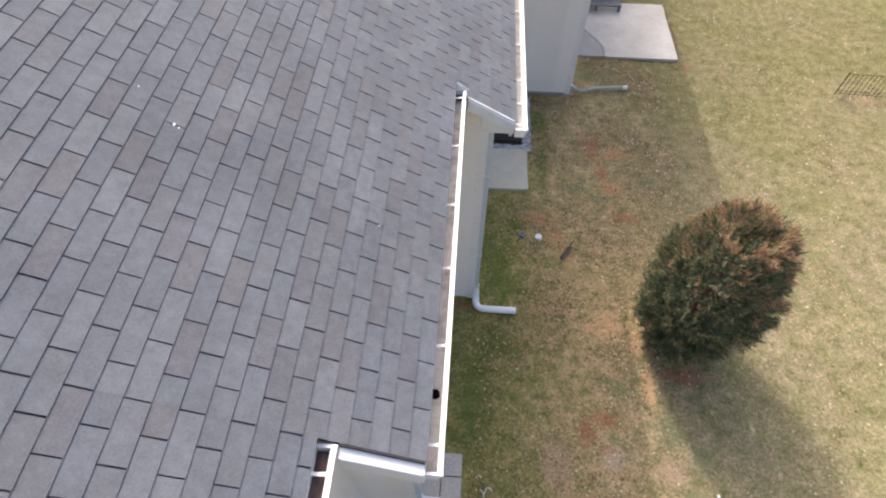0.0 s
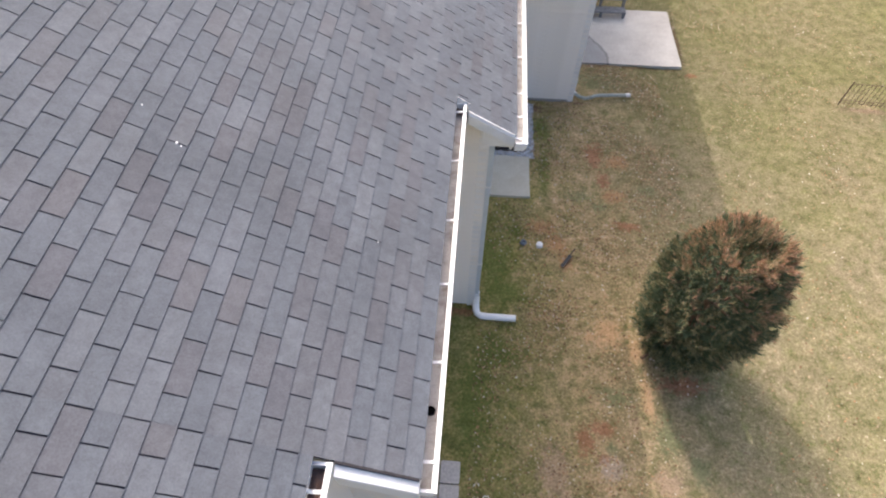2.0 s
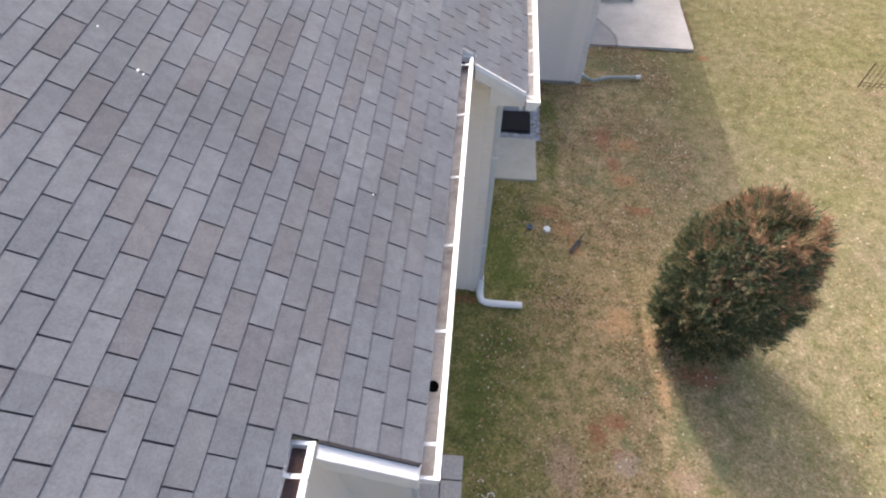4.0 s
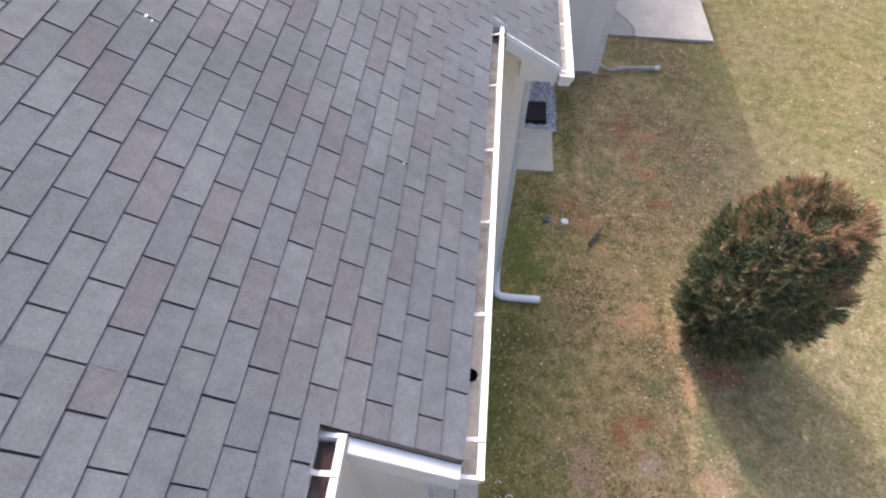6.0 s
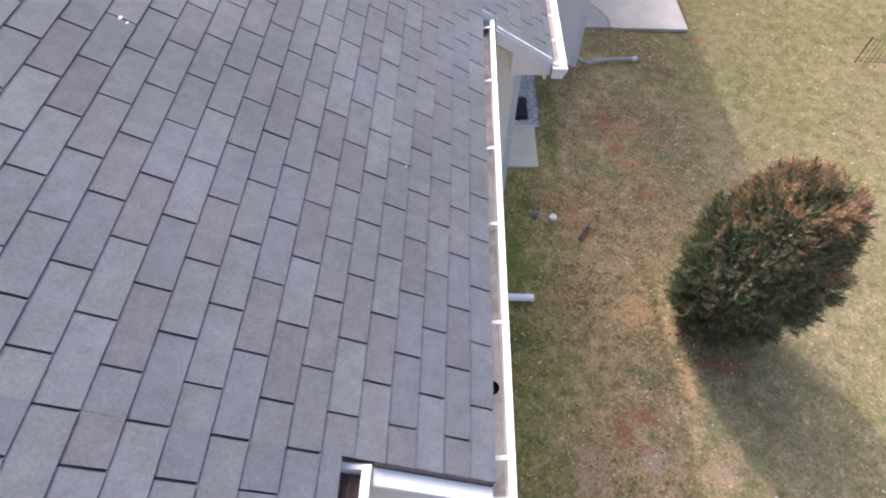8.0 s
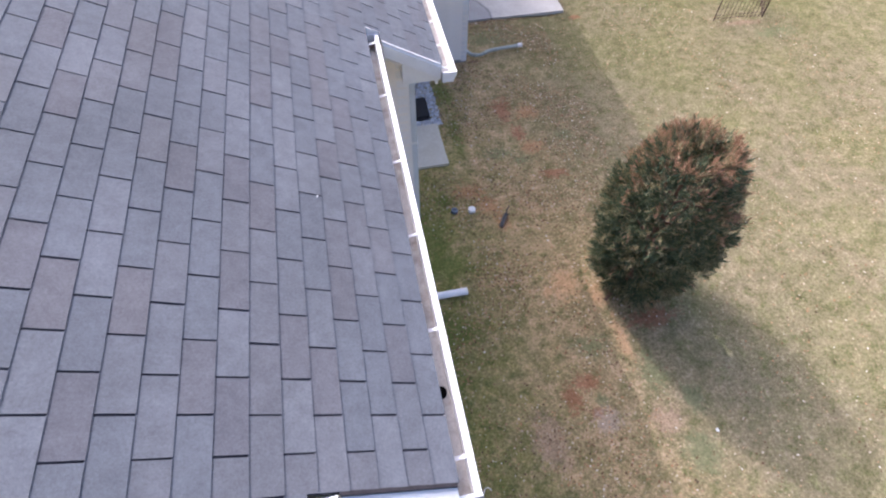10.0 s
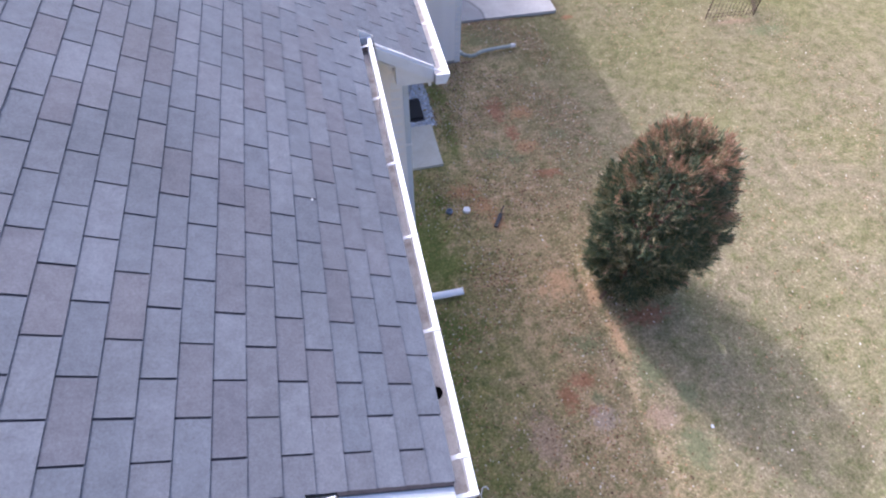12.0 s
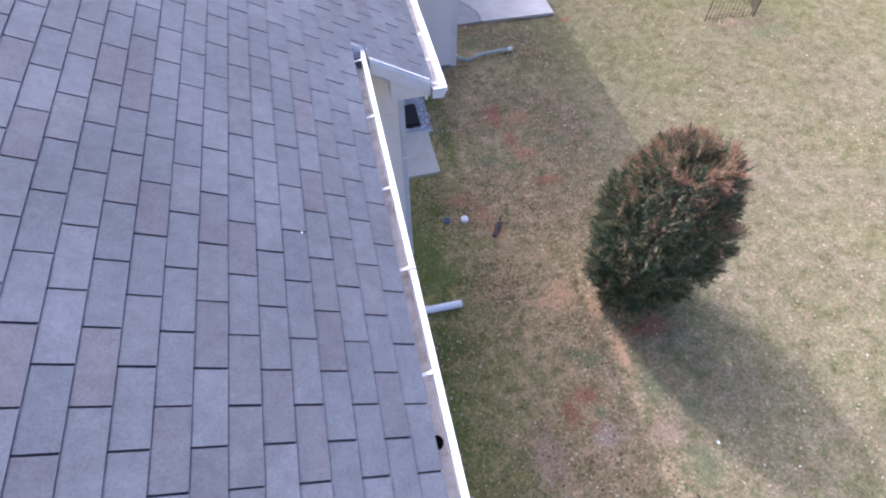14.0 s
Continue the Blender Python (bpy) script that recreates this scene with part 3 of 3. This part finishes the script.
# ---- slabs, pavers, gravel, well ----
def slab(name, x0, x1, y0, y1, z1, material, label):
    bm = box(x0, x1, y0, y1, -0.15, z1)
    bmesh.ops.subdivide_edges(bm, edges=[e for e in bm.edges if abs(e.verts[0].co.z - e.verts[1].co.z) < 1e-6], cuts=14, use_grid_fill=True)
    for v in bm.verts:
        v.co.x += 0.012 * noise.noise((v.co.x * 3, v.co.y * 3, 1.0))
        v.co.y += 0.012 * noise.noise((v.co.x * 3, v.co.y * 3, 7.0))
    return tagged(part(name, bm, material), label, "concrete slab")


slab("concrete_pad", 0.36, 1.305, 5.815, 6.855, 0.04, M_SLAB, "small pale concrete pad beside the house wall")
slab("patio_slab", 2.30, 4.83, 10.0, 12.22, 0.028, M_SLAB_WORN, "weathered grey concrete patio slab with a stain")


def gravel(x0, x1, y0, y1, count, size, seed):
    rng = np.random.RandomState(seed)
    verts, faces = [], []
    shape = [(1, 0, 0), (-1, 0, 0), (0, 1, 0), (0, -1, 0), (0, 0, 1), (0, 0, -1)]
    tri = [(0, 2, 4), (2, 1, 4), (1, 3, 4), (3, 0, 4), (2, 0, 5), (1, 2, 5), (3, 1, 5), (0, 3, 5)]
    for _ in range(count):
        c = (rng.uniform(x0, x1), rng.uniform(y0, y1), rng.uniform(0.0, 0.02))
        s = size * rng.uniform(0.6, 1.5, 3)
        a = rng.uniform(0, 6.28)
        b = len(verts)
        for p in shape:
            q = np.array(p) * s * rng.uniform(0.8, 1.2)
            verts.append((c[0] + q[0] * math.cos(a) - q[1] * math.sin(a), c[1] + q[0] * math.sin(a) + q[1] * math.cos(a), c[2] + q[2] * 0.6))
        faces += [tuple(b + k for k in t) for t in tri]
    return raw_mesh("gravel", verts, faces, M_GRAVEL)


tagged(new("gravel", gravel(0.37, 1.40, 6.87, 8.5, 2900, 0.022, 3)), "blue-grey and white gravel beside the wall", "gravel", kind="stuff")
well = thing("window_well", (0.95, 7.32, 0.0), "dark square window well cover on gravel", "window well")
part("cover", box(-0.34, 0.24, -0.28, 0.27, 0.02, 0.075, 0.008), M_BLACK, well)
part("rim", prism([(-0.375, -0.31), (0.265, -0.31), (0.265, 0.30), (-0.375, 0.30)], 2, 0.0, 0.035, 0.004), M_DARK_BROWN, well)

pav = thing("paved_strip", (0.05, 0.2, 0.0), "grey mottled paving stones by the house corner", "paving", kind="structure")
rng = random.Random(5)
for i in range(2):
    for j in range(7):
        x, y = -0.155 + 0.282 * i - 0.02, 0.585 - 0.312 * j
        bm = box(x - 0.134, x + 0.134, y - 0.149, y + 0.149, -0.06, 0.028 + rng.uniform(-0.006, 0.006), 0.008)
        part("paving_stone", bm, M_PAVER, pav)

# ---- small things on the lawn ----
cap = thing("cleanout_cap", (1.465, 4.725, 0.0), "round white plastic cleanout cap in grass", "pipe cap")
bm = bmesh.new()
bmesh.ops.create_cone(bm, cap_ends=True, segments=28, radius1=0.062, radius2=0.058, depth=0.06, matrix=Matrix.Translation((0, 0, 0.02)))
bmesh.ops.bevel(bm, geom=[e for e in bm.edges if e.calc_face_angle(0) > 1.0], offset=0.006, segments=2, affect='EDGES')
part("lid", bm, M_CAP, cap)
part("nut", box(-0.018, 0.018, -0.018, 0.018, 0.045, 0.062, 0.003), M_CAP, cap)
cap2 = thing("valve_cap", (1.185, 4.765, 0.0), "round slate-blue valve box lid in grass", "pipe cap")
bm = bmesh.new()
bmesh.ops.create_cone(bm, cap_ends=True, segments=24, radius1=0.060, radius2=0.052, depth=0.05, matrix=Matrix.Translation((0, 0, 0.012)))
bmesh.ops.bevel(bm, geom=[e for e in bm.edges if e.calc_face_angle(0) > 1.0], offset=0.008, segments=2, affect='EDGES')
part("lid", bm, M_BLUE, cap2)
part("handle", box(-0.03, 0.03, -0.008, 0.008, 0.034, 0.046, 0.003), M_BLACK, cap2)
sc = thing("scrap_strip", (1.93, 4.43, 0.02), "dark bent strip of scrap lying on soil", "scrap")
sc.rotation_euler = (0, 0, radians(57))
part("strip", box(-0.17, 0.13, -0.032, 0.032, -0.01, 0.018, 0.008), M_BLACK, sc)
part("tail", tube([(0.12, 0.0, 0.0), (0.20, 0.012, 0.01), (0.29, 0.004, 0.015)], 0.010, 0.010, 8), M_BLACK, sc)
tap = thing("hose_bib", (0.352, 3.92, 1.26), "small white fitting on the house wall", "wall fitting")
part("plate", tube([(0, 0, 0), (0.018, 0, 0)], 0.035, 0.035, 16), M_CAP, tap)
part("spout", tube([(0.015, 0, 0), (0.05, 0, 0.004), (0.075, 0, -0.012)], 0.016, 0.016, 10), M_CAP, tap)


twig = thing("twig", (0.63, 0.47, 0.0), "thin pale bent twig lying on grass", "twig")
part("stem", tube([(-0.02, -0.13, 0.0), (-0.035, -0.04, 0.05), (0.0, 0.03, 0.09), (0.05, 0.04, 0.06), (0.075, 0.01, 0.02)], 0.006, 0.006, 7), M_TRIM, twig)
part("side_shoot", tube([(-0.035, -0.04, 0.05), (-0.06, 0.0, 0.06), (-0.09, 0.015, 0.04)], 0.004, 0.004, 6), M_TRIM, twig)
scrap_bm = bmesh.new()
bmesh.ops.create_icosphere(scrap_bm, subdivisions=2, radius=0.022)
for v in scrap_bm.verts:
    v.co *= 1 + 0.7 * noise.noise(v.co * 60)
    v.co.z *= 0.45
scrap = part("paper_scrap", scrap_bm, M_CAP)
scrap.location = (3.71, 0.61, 0.005)
tagged(scrap, "small crumpled white scrap on the lawn", "litter")


def wire_fence():
    f = thing("border_fence", (8.0, 9.0, 0.0), "low rusty black wire border fence with thin pickets", "garden fence")
    def panel(p0, p1, h, count):
        p0, p1 = Vector(p0), Vector(p1)
        for z in (0.06, 0.13, h):
            part("rail", tube([p0 + Vector((0, 0, z)), p1 + Vector((0, 0, z))], 0.006, 0.006, 6), M_BLACK_IRON, f)
        for i in range(count + 1):
            q = p0.lerp(p1, i / count)
            thick = 0.012 if i in (0, count) else 0.005
            part("picket", tube([q, q + Vector((0, 0, h + (0.05 if i in (0, count) else 0.0)))], thick, thick, 6), M_BLACK_IRON, f)
    panel((0, 0, 0), (1.15, -0.06, 0), 0.55, 12)
    panel((1.15, -0.06, 0), (1.48, 0.62, 0), 0.55, 10)


wire_fence()

step = thing("wooden_steps", (3.1, 11.80, 0.028), "weathered grey wooden steps on the patio", "steps")
for z, y in ((0.18, 0.0), (0.36, 0.27)):
    part("tread", box(-0.75, 0.62, y, y + 0.25, z - 0.035, z, 0.006), M_WOOD, step)
for x in (-0.7, 0.0, 0.56):
    part("riser_post", box(x, x + 0.06, 0.03, 0.09, 0.0, 0.145, 0.004), M_WOOD, step)
    part("riser_post", box(x, x + 0.06, 0.32, 0.38, 0.0, 0.325, 0.004), M_WOOD, step)


# ---- conifer ----
BUSH_X, BUSH_Y, BUSH_R, BUSH_H = 3.56, 3.00, 0.86, 2.90


def build_bush():
    rng = np.random.RandomState(11)
    tree = thing("conifer_shrub", (BUSH_X, BUSH_Y, 0), "rounded dense conifer shrub, green with browned top", "shrub")
    bm = tube([(0, 0, -0.1), (0.01, 0, 0.4), (-0.02, 0.02, 1.0), (0.0, 0.0, 1.7), (0.02, 0.0, 2.3)], 0.07, 0.07, 10)
    for v in bm.verts:
        k = max(0.25, 1.15 - v.co.z * 0.40)
        v.co.x *= k
        v.co.y *= k
    part("trunk", bm, M_BARK, tree)
    for i in range(16):
        a, z = i * 2.4, 0.15 + 0.12 * i
        r = 0.75 * BUSH_R
        part("limb", tube([(0, 0, z), (r * 0.5 * math.cos(a), r * 0.5 * math.sin(a), z + 0.12), (r * math.cos(a), r * math.sin(a), z + 0.40)], 0.018, 0.018, 6), M_BARK, tree)
    part("limb", tube([(-0.05, -0.02, 0.25), (-0.22, -0.12, 0.12), (-0.46, -0.24, 0.07), (-0.58, -0.33, 0.05)], 0.026, 0.026, 8), M_BARK, tree, "bare grey low stub")
    layers = {"green": ([], []), "olive": ([], []), "brown": ([], [])}

    def unit(v):
        return v / np.linalg.norm(v)

    def sprig(p0, axis, length, needles, keys, width):
        """A twig with needles all round; keys: tone of its lower and its outer part."""
        side = unit(np.cross(axis, rng.normal(0, 1, 3)))
        other = np.cross(axis, side)
        for i in range(needles):
            f_ = i / needles
            p = p0 + axis * length * f_
            a = i * 2.4
            d = side * math.cos(a) + other * math.sin(a)
            tip = p + d * (0.030 * (1.15 - f_)) + axis * 0.046 + rng.normal(0, 0.005, 3)
            w = np.cross(d, axis) * width * rng.uniform(0.7, 1.3)
            V, F = layers[keys[0] if f_ < 0.35 else keys[1]]
            n0 = len(V)
            V += [tuple(p - w), tuple(p + w), tuple(tip)]
            F.append((n0, n0 + 1, n0 + 2))

    def profile(k):
        return 0.62 + 0.38 * math.sin(math.pi / 2 * k / 0.46) if k < 0.46 else max(0.0, 1 - ((k - 0.46) / 0.55) ** 2) ** 0.46

    def lump(th, z):
        return 1 + 0.13 * noise.noise((math.cos(th) * 1.6, math.sin(th) * 1.6, z * 1.5)) + 0.11 * noise.noise((math.cos(th) * 4.2, math.sin(th) * 4.2, z * 4.0))

    H = BUSH_H
    # dense inner foliage
    for s in range(2100):
        z = H * rng.uniform(0.02, 0.90)
        th = rng.uniform(0, 2 * math.pi)
        r = BUSH_R * profile(z / H) * lump(th, z) * rng.uniform(0.55, 0.80)
        axis = unit(np.array([math.cos(th), math.sin(th), 0.5]) + rng.normal(0, 0.45, 3))
        sprig(np.array([r * math.cos(th), r * math.sin(th), z]), axis, 0.16, 14, ("green", "green"), 0.008)
    # plumes: a leader with side twigs that spread in a fan
    for s in range(1150):
        k = 0.02 + 0.95 * rng.uniform() ** 0.88
        z, th = H * k, rng.uniform(0, 2 * math.pi)
        prof = profile(k)
        r = BUSH_R * prof * lump(th, z) * rng.uniform(0.86, 1.03)
        rise = 0.50 + 1.6 * max(0.0, k - 0.25)
        axis = unit(np.array([math.cos(th) * (0.25 + 0.75 * prof), math.sin(th) * (0.25 + 0.75 * prof), rise]) + rng.normal(0, 0.20, 3))
        length = rng.uniform(0.22, 0.40)
        tip = np.array([r * math.cos(th), r * math.sin(th), z])
        foot = tip - axis * length
        dry = 2.2 * (k - 0.55) + 0.25 * math.cos(th - 0.6) * (k > 0.45)
        if rng.uniform() < max(0.02, dry):
            keys = ("olive", "brown")
        else:
            keys = ("green", "olive" if rng.uniform() < 0.55 else "green")
        across = unit(np.cross(axis, rng.normal(0, 1, 3)))
        sprig(foot + axis * length * 0.45, axis, length * 0.55, 18, keys, 0.0042)
        for j in range(9):
            f_ = 0.15 + 0.08 * j
            turn = across * (1 if j % 2 else -1) * rng.uniform(0.30, 0.62) + rng.normal(0, 0.16, 3)
            sprig(foot + axis * length * f_, unit(axis + turn), rng.uniform(0.09, 0.17) * (1.2 - 0.5 * f_), 12, keys, 0.0036)
    for name, key, material, label in (("crown", "green", M_GREEN, "dense dark green scale foliage"), ("pale_sprays", "olive", M_OLIVE, "olive tan spray tips"),
                                       ("browned_foliage", "brown", M_BROWN, "dry reddish brown sprays")):
        part(name, raw_mesh(name, *layers[key], material), material, tree, label)


build_bush()


# ---- grass and leaves ----
def keep_clear(x, y):
    return (x < 0.36 and y > 3.35) or (0.34 < x < 1.33 and 5.79 < y < 8.4) or (2.2 < x < 4.86 and y > 9.97) or (x < 2.25 and y > 8.6) or (x < 0.36 and y < 0.95)


def scatter_grass():
    rng = np.random.RandomState(4)
    verts, faces = [], []
    for _ in range(150000):
        x, y = rng.uniform(-0.2, 10.5), rng.uniform(-1.6, 13.5)
        if keep_clear(x, y) or rng.uniform() > 0.25 + 1.1 * abs(0.6 + noise.noise((x * 1.7, y * 1.7, 9.0))):
            continue
        a, L = rng.uniform(0, 6.28), rng.uniform(0.03, 0.075)
        h = rng.uniform(0.006, 0.03)
        w = rng.uniform(0.002, 0.0045)
        z = 0.03 * noise.noise((x * 0.8, y * 0.8, 0.0)) + 0.018 * noise.noise((x * 3.1, y * 3.1, 4.0)) - 0.022
        c, s = math.cos(a), math.sin(a)
        n0 = len(verts)
        verts += [(x - s * w, y + c * w, z), (x + s * w, y - c * w, z), (x + c * L, y + s * L, z + h)]
        faces.append((n0, n0 + 1, n0 + 2))
    tagged(new("grass", raw_mesh("grass", verts, faces, M_BLADES)), "short dry grass blades of straw and olive", "grass", kind="stuff")


def scatter_leaves():
    rng = np.random.RandomState(8)
    verts, faces = [], []
    while len(faces) < 24000:
        x, y = rng.uniform(0.4, 10.0), rng.uniform(-1.5, 13.0)
        if keep_clear(x, y) or rng.uniform() > (1.0 if 1.1 < x < 4.2 and y > 3.2 else 0.55 if x < 3.2 else 0.14) * (0.40 + noise.noise((x * 0.9, y * 0.9, 3.0))):
            continue
        a, L = rng.uniform(0, 6.28), 0.006 + 0.017 * rng.uniform() ** 1.6
        w = L * rng.uniform(0.4, 0.8)
        z = 0.03 * noise.noise((x * 0.8, y * 0.8, 0.0)) + 0.018 * noise.noise((x * 3.1, y * 3.1, 4.0)) - 0.004
        c, s = math.cos(a), math.sin(a)
        n0 = len(verts)
        for dx, dy, dz in ((-L, 0, 0.0), (0, -w, 0.008), (L, 0, 0.012), (0, w, 0.004)):
            verts.append((x + dx * c - dy * s, y + dx * s + dy * c, z + dz + rng.uniform(0, 0.006)))
        faces.append((n0, n0 + 1, n0 + 2, n0 + 3))
    tagged(new("fallen_leaves", raw_mesh("fallen_leaves", verts, faces, M_LEAF)), "small dry brown and pale leaves on lawn", "leaves", kind="stuff")


scatter_grass()
scatter_leaves()


# ---- shingles ----
SHINGLE_MESHES = {}
GAP = 0.0095


def shingle_corners(w, d):
    """A wedge: butt at u = 0, thin end tucked under the next course."""
    g = w / 2
    return [(0, -g, 0.0005), (0, g, 0.0005), (d, g, 0.0), (d, -g, 0.0), (0.002, -g, 0.0075), (0.002, g, 0.0075), (d, g, 0.0023), (d, -g, 0.0023)]


SHINGLE_FACES = [(0, 1, 5, 4), (1, 2, 6, 5), (2, 3, 7, 6), (3, 0, 4, 7), (4, 5, 6, 7), (3, 2, 1, 0)]


def shingle_mesh(w, d, material):
    key = (round(w, 4), round(d, 4), material.name)
    if key not in SHINGLE_MESHES:
        SHINGLE_MESHES[key] = raw_mesh("shingle", [(-u, y, n) for u, y, n in shingle_corners(w, d)], [f[::-1] for f in SHINGLE_FACES], material)
    return SHINGLE_MESHES[key]


# tabs weathered to a browner tone: course, tab
BROWNED = {(18, 4), (15, 2), (14, 6), (17, 0), (13, 1), (11, -1), (14, -2), (7, 3), (7, -1), (7, 1), (19, 1), (6, 6), (16, 3), (8, 0), (4, 0), (3, 1),
           (9, 3), (13, 4), (1, 0), (6, 3), (10, 6), (3, 4), (5, 0), (10, 7), (5, 7), (3, 7), (2, 6)}


def lay_shingles():
    rng = random.Random(21)
    tilt = Matrix(((COS, 0, SIN), (0, 1, 0), (-SIN, 0, COS))).to_4x4()
    counts = {roof: 0, roof_b: 0, roof_c: 0}
    rest_v, rest_f = {roof: [], roof_b: [], roof_c: []}, {roof: [], roof_b: [], roof_c: []}
    top = int(-RIDGE_X / COS / E)
    for c in range(-6, top + 1):
        u0, u1 = c * E, (c + 1) * E + 0.004
        y_from = Y_B if c < 0 else (Y_A if c < 5 else Y_BACK)
        k = math.floor((Y_BACK) / TAB) - 1
        while True:
            a = k * TAB + (0.0 if c % 2 == 0 else TAB / 2) + rng.uniform(-0.0012, 0.0012)
            k += 1
            if a > (9.0 if c > -6 else 8.6):
                break
            for lo, hi, owner, low_u in ((Y_BACK, Y_A, roof_c, STEP), (Y_A, Y_B, roof, 0.0), (Y_B, Y_FAR, roof_b, -STEP)):
                if owner is roof_b and c == -1:
                    lo = NOTCH
                lower = max(u0, low_u - 0.012)
                if u1 - lower < 0.03:
                    continue
                s, e = max(a + GAP / 2, lo - 0.006), min(a + TAB - GAP / 2, hi + (0.0 if owner is not roof_b else 0.0))
                if a + TAB - GAP / 2 > hi:
                    e = hi
                if a + GAP / 2 < lo:
                    s = lo
                if e - s < 0.01:
                    continue
                w, d, mid = e - s, u1 - lower, (s + e) / 2
                near = -2.3 < -lower * COS < 0.7 and -1.0 < mid < 2.75
                if owner is roof:
                    near = lower < 3.3
                elif owner is roof_b:
                    near = lower < 2.2 and mid < 6.4
                else:
                    near = lower < 3.0 and mid > -1.3
                place = on_roof(lower, mid, 0.0006)
                if near and counts[owner] < 300:
                    counts[owner] += 1
                    ob = new("shingle", shingle_mesh(w, d, M_SHINGLE_BROWN if (c, k - 1) in BROWNED else M_SHINGLE))
                    ob.parent = owner
                    ob.matrix_local = Matrix.Translation(place) @ tilt @ pose(0, 0, rng.uniform(0, 0.0008), rng.uniform(-0.12, 0.12), rng.uniform(-0.15, 0.15), rng.uniform(-0.12, 0.12))
                else:
                    V, F = rest_v[owner], rest_f[owner]
                    n0 = len(V)
                    V += [tuple(on_roof(lower + u, mid + y, n + 0.0006)) for u, y, n in shingle_corners(w, d)]
                    F += [tuple(n0 + i for i in f) for f in SHINGLE_FACES]
    for owner in rest_v:
        ob = part("upper_shingles", raw_mesh("upper_shingles", rest_v[owner], rest_f[owner], M_SHINGLE_JOINED), M_SHINGLE_JOINED, owner)
        tagged(ob, "rows of grey shingles", kind="stuff")


lay_shingles()


def droppings():
    """Pale bird droppings stuck on the shingles."""
    rng = random.Random(2)
    for x, y, size in ((-1.700, 1.372, 0.010), (-1.672, 1.360, 0.007), (-0.457, 1.214, 0.006), (-1.935, 1.551, 0.005)):
        bm = bmesh.new()
        bmesh.ops.create_icosphere(bm, subdivisions=2, radius=1.0)
        for v in bm.verts:
            v.co = v.co * (1 + 0.4 * noise.noise(v.co * 1.7 + Vector((x * 9, y * 9, 0))))
            v.co = Vector((v.co.x * size * 0.7, v.co.y * size * 1.3, v.co.z * 0.003))
        ob = part("bird_dropping", bm, M_CAP)
        u = -x / COS
        ob.matrix_world = Matrix.Translation(on_roof(u, y, 0.006)) @ pose(0, 0, 0, 0, 30.26, 0)
        tagged(ob, "small dried white dropping on roof shingles", "dropping", "droppings on the roof")


droppings()
